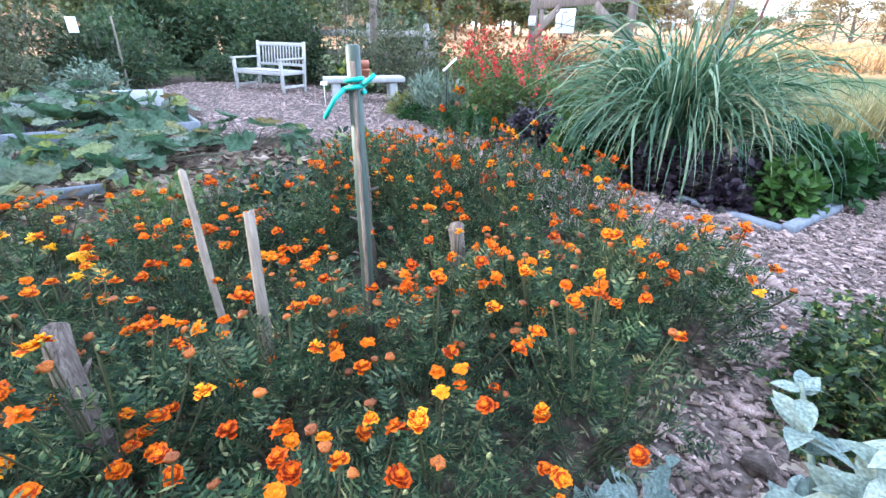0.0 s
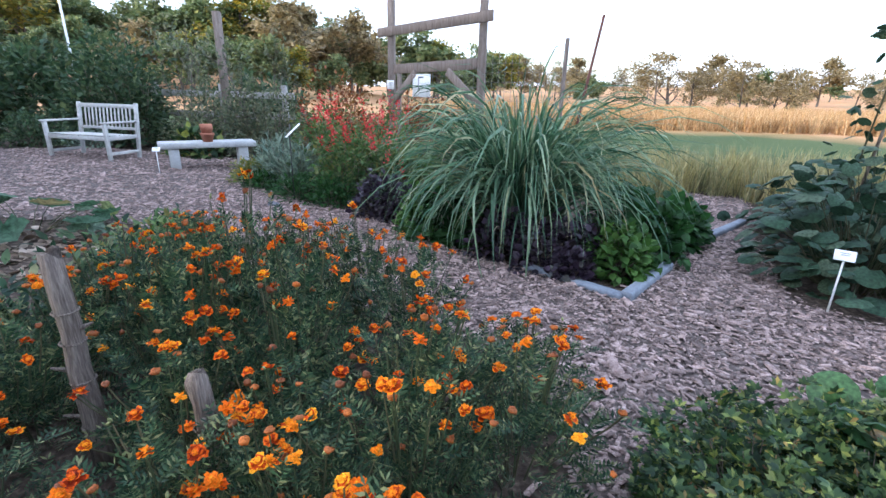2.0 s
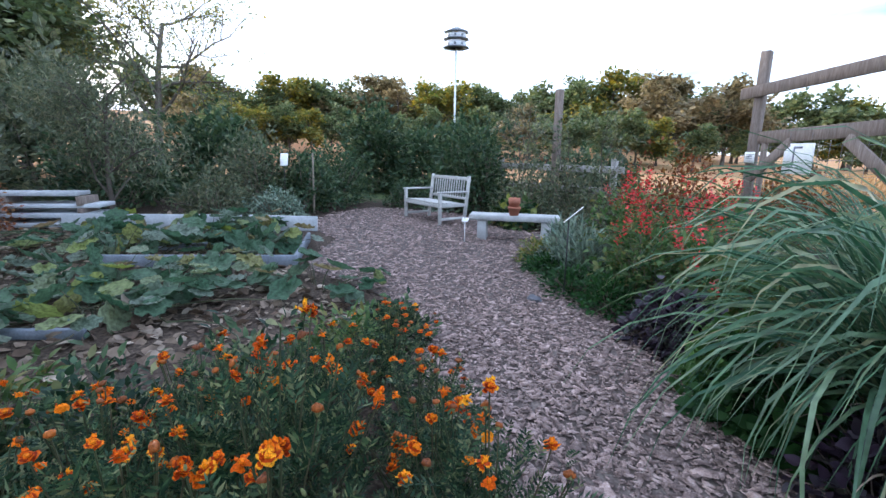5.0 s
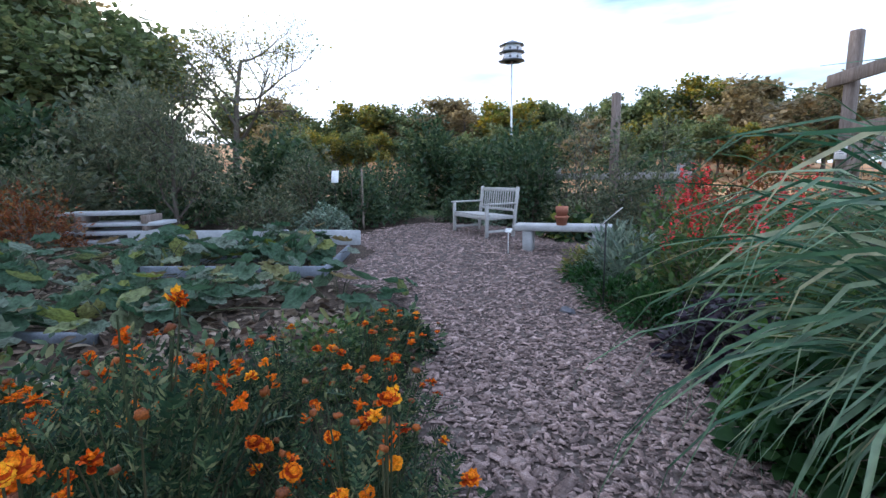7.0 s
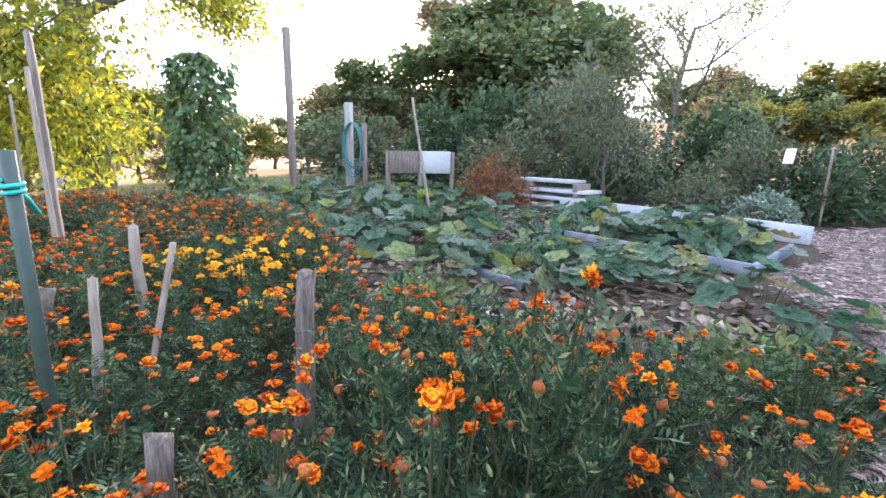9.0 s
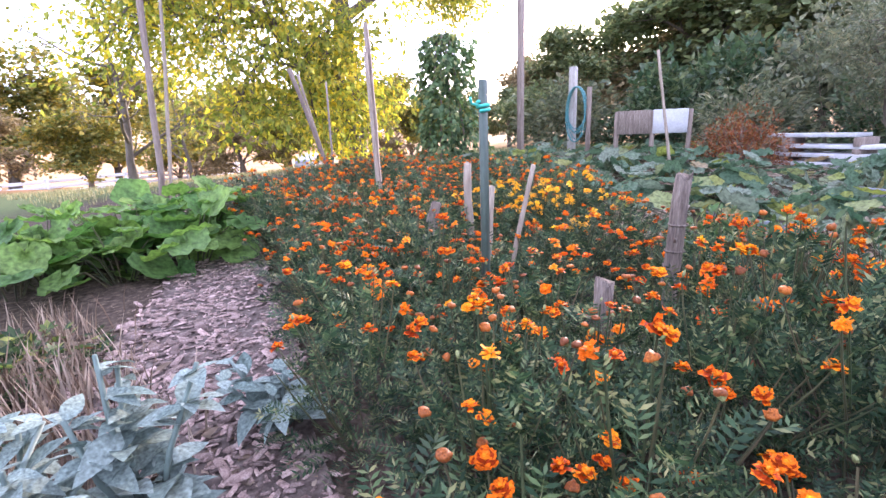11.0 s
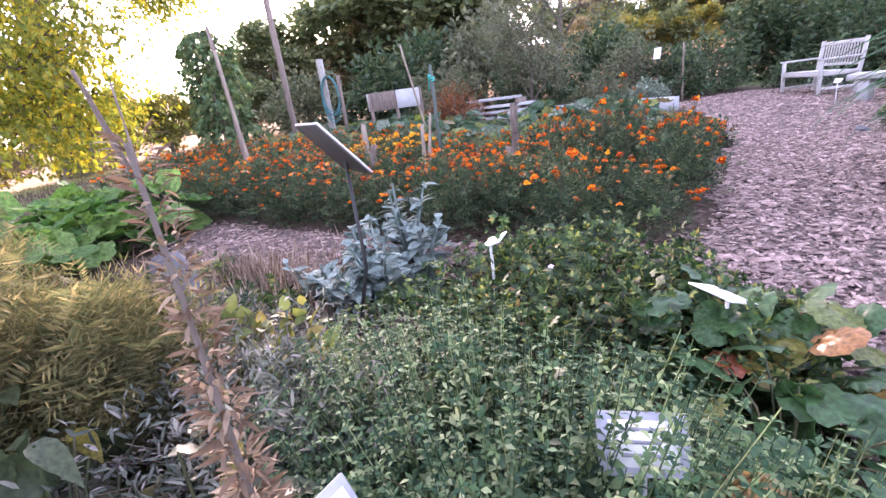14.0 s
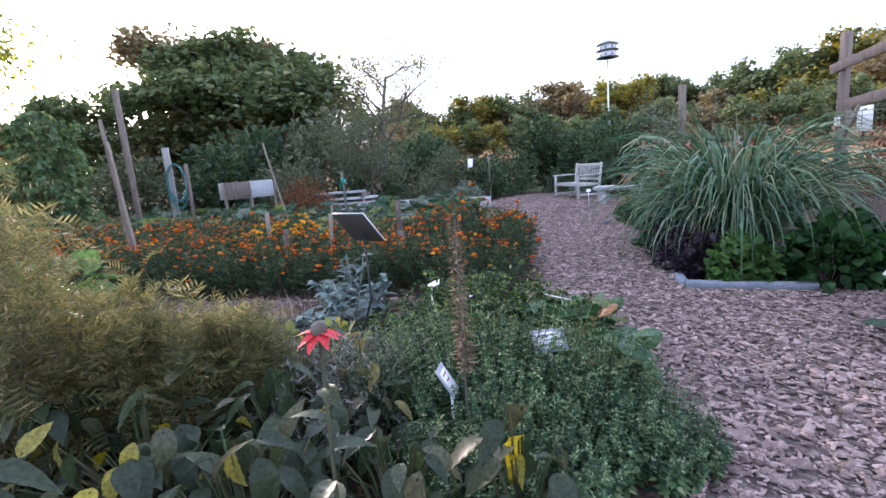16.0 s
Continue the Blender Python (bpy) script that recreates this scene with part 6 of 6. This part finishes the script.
for i, (x, y, r, k, sz) in enumerate([(4.62, 1.5, 0.28, 28, 0.15), (4.95, 1.3, 0.28, 28, 0.15), (5.22, 1.1, 0.22, 24, 0.13), (4.4, 1.58, 0.18, 12, 0.15), (4.5, 1.32, 0.2, 16, 0.15)]):
    leafy("bergenia", x, y, r, r * 0.8, 0.31, k, berg, sz, "bergenia with large leathery green leaves turning red", "bergenia", "bergenia", 700 + i, inner=0.4, tilt=0.9)


def quilted(droop):
    """A pointed leaf, puckered between its side veins."""
    V, F = leaf_shape(0.52, 0.3, droop, 10)
    for j in range(10):
        V[[1 + 3 * j, 3 + 3 * j], 2] += 0.022 if j % 2 else -0.014
        V[2 + 3 * j, 2] -= 0.012
    return V, F


crk = [mesh_of("leaf", *quilted(dr), M["crinkled"]) for dr in (0.35, 0.6, 0.9)]
rg = np.random.default_rng(71)
for i, (x, y, r, k) in enumerate([(6.3, 0.42, 0.3, 80), (5.95, 0.05, 0.36, 90), (5.62, -0.3, 0.36, 80), (6.33, 0.88, 0.24, 55), (6.6, 0.1, 0.3, 60), (6.2, -0.35, 0.4, 75), (6.45, 1.25, 0.17, 26), (5.85, 0.5, 0.3, 60), (5.6, 0.1, 0.28, 55), (5.8, 0.85, 0.22, 40), (5.5, -0.3, 0.25, 40)]):
    leafy("crinkled_herb", x, y, r, r, 0.42, k, crk, 0.118, "coarse plant with drooping crinkled dark leaves", "herb", "crinkled herbs", 720 + i, inner=0.45, tilt=0.3, raw=True)
FINE = frond(6, 0.36, 0.04, 0.5)
for i, (x, y, r, h) in enumerate([(5.45, -0.6, 0.44, 0.98), (5.38, -0.05, 0.3, 0.58), (5.3, 0.32, 0.2, 0.4), (4.95, -1.25, 0.55, 1.12)]):
    shrub("feathery_plant", x, y, r, r, h, FINE, 0.105, 3200, M["asparagus"], "tall feathery olive-green plant with fine drooping fronds", "asparagus", "feathery plants", 740 + i, 0.25, 0.3, 0.7, 0.1, 45, 0.004, raw=True)
shrub("low_herb", 3.9, 0.25, 0.35, 0.3, 0.12, PALM, 0.055, 420, M["geranium"], "low green cut-leaved herb below the lamb's ear", "herb", "", 748)
shrub("low_herb", 3.75, -0.55, 0.35, 0.3, 0.14, PALM, 0.07, 260, M["geranium"], "low green cut-leaved herb beside the black stake", "herb", "", 745)
shrub("low_herb", 3.2, -1.0, 0.4, 0.25, 0.16, PALM, 0.07, 220, M["geranium"], "low green cut-leaved herb beside the boulder", "herb", "", 746)
shrub("low_herb", 3.95, -1.1, 0.5, 0.4, 0.22, LEAF, 0.06, 700, M["shrub_grey"], "low grey-green herb carpet near the boulder", "herb", "", 747)

# dry seed-head stalk
stalk = thing("seed_stalk", 6.08, 1.21, "tall dry brown seed-head stalk", "seed stalk", raw=True)
put("stem", mesh_of("stem", *tube([(0, 0, 0), (0.02, 0, 0.5), (0.03, 0.0, 1.02)], [0.006, 0.005, 0.003], 6), M["bark"]), stalk)
rg = np.random.default_rng(81)
for j in range(11):
    z = 0.45 + 0.055 * j
    k = 60
    ph = rg.uniform(0, 6.28, k)
    P = np.stack([np.cos(ph) * 0.012, np.sin(ph) * 0.012, rg.normal(size=k) * 0.016], 1)
    V, F = scatter(*LEAF_NARROW, P, loose_turn(np.stack([np.cos(ph), np.sin(ph), 0.4 + 0 * ph], 1), rg, 0.35), rg.uniform(0.016, 0.04, k) * (1.15 - 0.05 * j))
    tagged(put("seed_whorl", mesh_of("seed_whorl", V, F, M["seed_brown"]), stalk, at=pose(0.02, 0, z)), kind="stuff")

for i, (x, y, r, h) in enumerate([(0.62, 2.3, 0.3, 0.36), (0.6, 2.95, 0.32, 0.34), (0.5, 1.65, 0.32, 0.38), (0.1, 1.2, 0.3, 0.34), (0.5, 3.5, 0.26, 0.26)]):
    shrub("green_weed", x, y, r, r, h, LEAF, 0.06, 900, M["salvia"] if i % 2 else M["marigold_leaf"], "loose green weedy plant beside the marigolds", "weed", "weeds", 780 + i, 0.5, 0.4)

# red coneflower past its bloom
cone = thing("red_flower_plant", 6.82, 0.68, "faded red daisy-like flower on a tall leafy stem", "flower", raw=True)
put("stem", mesh_of("stem", *tube([(0, 0, 0), (0.015, 0.01, 0.5), (0, 0.02, 0.92)], [0.006, 0.005, 0.004], 5), M["marigold_stem"]), cone)
cv, cf = lathe([(0.012, -0.006), (0.016, 0.004), (0.013, 0.014), (0.006, 0.019), (0, 0.02)], 10)
put("cone", mesh_of("cone", cv, cf, M["bark"]), cone, at=pose(0, 0.02, 0.92))
petal_me = mesh_of("petal", *leaf_shape(0.5, 0.2, 0.5, 4), M["red_flower"], smooth=True)
for j in range(9):
    put("petal", petal_me, cone, at=pose(0, 0.02, 0.918, 6 + 14 * math.sin(5 * j), 0, j * 40 + 7 * math.sin(3 * j)) @ Matrix.Scale(0.045, 4))
for j in range(11):
    put("leaf", crk[j % 3], cone, at=pose(0.008, 0.012, 0.16 + 0.065 * j, 20, 8, 137 * j) @ Matrix.Scale(0.14 - 0.007 * j, 4))

# ---- marigolds ----
def flower_mesh(kind, seed):
    rg = np.random.default_rng(seed)
    V, F, I = [], [], []
    np_ = 8
    if kind == "bud":
        V, F = lathe([(0, 0), (0.1, 0.05), (0.16, 0.3), (0.13, 0.55), (0.04, 0.72)], 7)
        return mesh_of("flower", V, F, [M["bud"]])
    if kind == "faded":
        V, F = lathe([(0, -0.35), (0.12, -0.3), (0.22, -0.05), (0.4, 0.05), (0.36, 0.28), (0.2, 0.4), (0, 0.42)], 10)
        V = V * (1 + 0.14 * rg.normal(size=(len(V), 1)))
        I = [1 if j < 40 else 0 for j in range(len(F))]
        return mesh_of("flower", V, F, [M["petal_old"], M["bud"]], I)
    for layer, (rad, z, tilt, cnt) in enumerate(((0.5, 0.0, -0.22, 8), (0.4, 0.06, 0.1, 7), (0.25, 0.11, 0.6, 6))):
        for i in range(cnt):
            a = 2 * math.pi * (i + 0.5 * layer + rg.normal() * 0.08) / cnt
            c, s = math.cos(a), math.sin(a)
            w = (0.2, 0.17, 0.11)[layer] * rg.uniform(0.8, 1.2)
            tt = tilt + rg.normal() * 0.3
            rad_i = rad * rg.uniform(0.75, 1.15)
            prof = [(0.08, 0.35), (0.74, 1.02), (1.0, 0.66)]
            o = len(V)
            for rr, ww in prof:
                for sgn in (-1, 0, 1):
                    lx = rad_i * rr * (0.95 if sgn == 0 and rr == 1.0 else 1)
                    ly = sgn * w * ww
                    lz = z + lx * tt + (0.03 if sgn else 0) * rr + rg.normal() * 0.05
                    V.append((lx * c - ly * s, lx * s + ly * c, lz))
            for k in range(2):
                for q in range(2):
                    p0 = o + 3 * k + q
                    F += [(p0, p0 + 3, p0 + 4), (p0, p0 + 4, p0 + 1)]
                    I += [0 if (k == 1 or kind == "yellow" or (kind == "orange" and layer) or layer == 2) else 1] * 2
    o = len(V)
    cv, cf = lathe([(0.17, 0.08), (0.16, 0.2), (0.08, 0.26), (0, 0.27)], 8)
    cv = cv + rg.normal(size=cv.shape) * 0.02
    V = np.concatenate([np.array(V), cv])
    F = np.concatenate([np.array(F), cf + o])
    I += [2] * len(cf)
    gv, gf = lathe([(0.03, -0.42), (0.1, -0.36), (0.13, -0.08), (0.2, 0.01)], 7)
    F = np.concatenate([F, gf + len(V)])
    V = np.concatenate([V, gv])
    I += [3] * len(gf)
    centre = M["petal_yellow"] if kind == "yellow" else M["petal_centre"]
    return mesh_of("flower", V, F, [M["petal_yellow"] if kind == "yellow" else M["petal"], M["petal_dark"] if kind != "orange" else M["petal"], centre, M["bud"]], I)


FLOWERS = {k: [flower_mesh(k, 900 + 10 * j + s) for s in range(4)] for j, k in enumerate(("open", "orange", "faded", "bud", "yellow"))}


def marigold(seed, h, r, n_frond, n_flower, yellow=False):
    rg = np.random.default_rng(seed)
    ob = thing("marigold", 0, 0, "bushy yellow marigold plant" if yellow else "bushy French marigold with orange and rust flowers", "marigold", "marigolds", z=0)
    P, d = dome(n_frond, r, r, h, 0.3, 0.22, rg, 0.15)
    V, F = scatter(*FROND, P - d * 0.05, loose_turn(d + [0, 0, 0.5], rg, 0.45), rg.uniform(0.045, 0.1, n_frond))
    V[:, 2] = np.maximum(V[:, 2], 0.005)
    tagged(put("foliage", mesh_of("foliage", V, F, M["marigold_leaf"]), ob), kind="stuff")
    st = [stems(9, r, r, h, rg, 0.004, 3)]
    for i in range(n_flower):
        a, q = rg.uniform(0, 6.28), rg.random() ** 0.6
        p = np.array([math.cos(a) * r * q, math.sin(a) * r * q, h * (1.04 - 0.42 * q * q) + rg.uniform(-0.04, 0.06)])
        if yellow:
            k, s = ("yellow", rg.uniform(0.05, 0.066)) if rg.random() < 0.85 else ("bud", 0.03)
        else:
            k = str(rg.choice(["open", "orange", "faded", "bud"], p=[0.40, 0.14, 0.28, 0.18]))
            s = {"open": 0.045, "orange": 0.04, "faded": 0.032, "bud": 0.028}[k] * rg.uniform(0.8, 1.15)
        t = 28 if k != "faded" else 40
        put("flower", FLOWERS[k][int(rg.integers(4))], ob, at=pose(*p, rg.normal() * t * 0.6, rg.normal() * t * 0.6, rg.uniform(0, 360)) @ Matrix.Scale(s, 4))
        st.append(tube([p * [0.6, 0.6, 0.55], p * [0.9, 0.9, 0.85], p - [0, 0, 0.012]], [0.003, 0.0028, 0.0024], 3, False))
    tagged(put("stem_tangle", mesh_of("stem_tangle", *join(st), M["marigold_stem"]), ob), kind="stuff")
    return ob


BED = [(3.68, 2.0), (3.72, 2.42), (3.42, 2.82), (2.9, 2.98), (2.4, 3.17), (1.6, 3.52), (0.8, 3.78)] + [site(*q) for q in [(0.8, 3.55), (0.95, 2.8), (0.85, 1.9), (0.2, 0.9), (-0.75, 0.1), (-1.9, -1.0), (-2.3, -3.1), (0.5, -3.1)]] + [(1.9, -2.5), (2.3, -1.2), (2.8, -0.05), (3.02, 0.45), (3.36, 1.0), (3.56, 1.6)]
WALKED = [(3.34, 0.0), (3.45, 0.3), (3.6, 0.7), (3.58, 1.0), (3.46, 1.5), (3.5, 1.8), (3.6, 2.15), (3.65, 2.6), (3.45, 2.65)]
rg = np.random.default_rng(101)
spots = []
for attempt in range(12000):
    x, y = rg.uniform(-2.4, 4.0), rg.uniform(-3.6, 4.7)
    if not inside(BED, np.array([x]), np.array([y]))[0]:
        continue
    if min((x - 2.25) ** 2 + (y - 1.6) ** 2, (x - 2.5) ** 2 + (y - 1.3) ** 2, (x - 2.55) ** 2 + (y - 1.6) ** 2) < 0.05:
        continue
    if min((x - a) ** 2 + (y - b) ** 2 for a, b in WALKED) < 0.03:
        continue
    if all((x - a) ** 2 + (y - b) ** 2 > 0.105 for a, b in spots):
        spots.append((x, y))
protos = [marigold(1000 + i, 0.6 + 0.02 * (i % 3), 0.30, 380, 23) for i in range(7)]
yel = [marigold(1050 + i, 0.6, 0.28, 400, 18, True) for i in range(2)]
used = set()
for i, (x, y) in enumerate(spots):
    is_y = (x - 1.15) ** 2 / 0.4 + (y - 0.45) ** 2 / 0.3 < 1
    src = yel[i % 2] if is_y else protos[int(rg.integers(7))]
    tall = 0.86 + 0.08 * math.sin(1.9 * x + 0.7) * math.sin(1.6 * y) + rg.normal() * 0.05
    tall += 0.42 * math.exp(-((x - 2.3) ** 2 + (y - 2.55) ** 2) / 0.6)
    m4 = pose(x, y, ground_z(x, y), rg.normal() * 4, rg.normal() * 4, rg.uniform(0, 360)) @ Matrix.Diagonal((1.05, 1.05, tall, 1))
    if src.name not in used:
        used.add(src.name)
        src.matrix_basis = m4
    else:
        copy_thing(src, m4)

# ---- wood chips ----
def chip_shape(seed):
    rg = np.random.default_rng(seed)
    w0, w1, k = rg.uniform(0.12, 0.24), rg.uniform(0.1, 0.22), rg.normal() * 0.06
    V = [(-w0, -0.5, 0), (w0, -0.45, 0), (w1 + k, 0.5, 0), (-w1 + k, 0.42, 0), (-w0 * 0.85, -0.46, 0.09), (w0 * 0.85, -0.42, 0.11), ((w1 + k) * 0.9, 0.46, 0.1), ((-w1 + k) * 0.9, 0.4, 0.08)]
    F = [(4, 5, 6), (4, 6, 7), (0, 1, 5), (0, 5, 4), (1, 2, 6), (1, 6, 5), (2, 3, 7), (2, 7, 6), (3, 0, 4), (3, 4, 7)]
    return np.array(V, float), np.array(F)


CHIPS = [chip_shape(s) for s in range(6)]
rg = np.random.default_rng(111)


def chip_field(poly, density_near, density_far, name, label):
    xs, ys = [q[0] for q in poly], [q[1] for q in poly]
    area = (max(xs) - min(xs)) * (max(ys) - min(ys))
    n = int(area * density_near)
    x, y = rg.uniform(min(xs), max(xs), n), rg.uniform(min(ys), max(ys), n)
    keep = inside(poly, x + rg.normal(size=n) * 0.05, y + rg.normal(size=n) * 0.05)
    dist = np.minimum(np.hypot(x - 3.8, y - 2.9), np.hypot(x - 6.6, y - 2.2))
    keep &= rg.random(n) < np.where(dist < 3.2, 1.0, np.maximum(density_far / density_near, 1 - (dist - 3.2) * 0.3))
    x, y = x[keep], y[keep]
    n = len(x)
    dist = np.minimum(np.hypot(x - 3.8, y - 2.9), np.hypot(x - 6.6, y - 2.2))
    parts = []
    size = rg.lognormal(math.log(0.033), 0.42, n) * np.where(dist > 5, 1.3, 1.0)
    a = rg.uniform(0, 6.28, n)
    along = np.stack([np.cos(a), np.sin(a), rg.normal(size=n) * 0.14], 1)
    R = frames(along, np.array([0, 0, 1.0]) + rg.normal(size=(n, 3)) * 0.17)
    pos = np.stack([x, y, ground_z(x, y) + 0.010 + rg.random(n) * 0.012], 1)
    which = rg.integers(0, 6, n)
    for k in range(6):
        m_ = which == k
        parts.append(scatter(*CHIPS[k], pos[m_], R[m_], size[m_]))
    return tagged(put(name, mesh_of(name, *join(parts), M["chip"])), label, "wood chips", kind="stuff")


chip_field(PATH_MAIN, 1900, 420, "wood_chips", "scattered pale brown wood chips covering the path")
chip_field(PATH_SIDE, 1300, 500, "wood_chips_side", "scattered brown wood chips covering the side path")
chip_me = [mesh_of("wood_chip", *CHIPS[k], M["chip"]) for k in range(6)]
made = 0
while made < 70:
    x, y = rg.uniform(3.0, 6.2), rg.uniform(2.6, 4.4)
    if not inside(PATH_MAIN, np.array([x]), np.array([y]))[0]:
        continue
    put("wood_chip", chip_me[made % 6], path_main, at=pose(x, y, ground_z(x, y) + 0.024, rg.normal() * 8, rg.normal() * 8, rg.uniform(0, 360)) @ Matrix.Scale(rg.uniform(0.04, 0.08), 4))
    made += 1
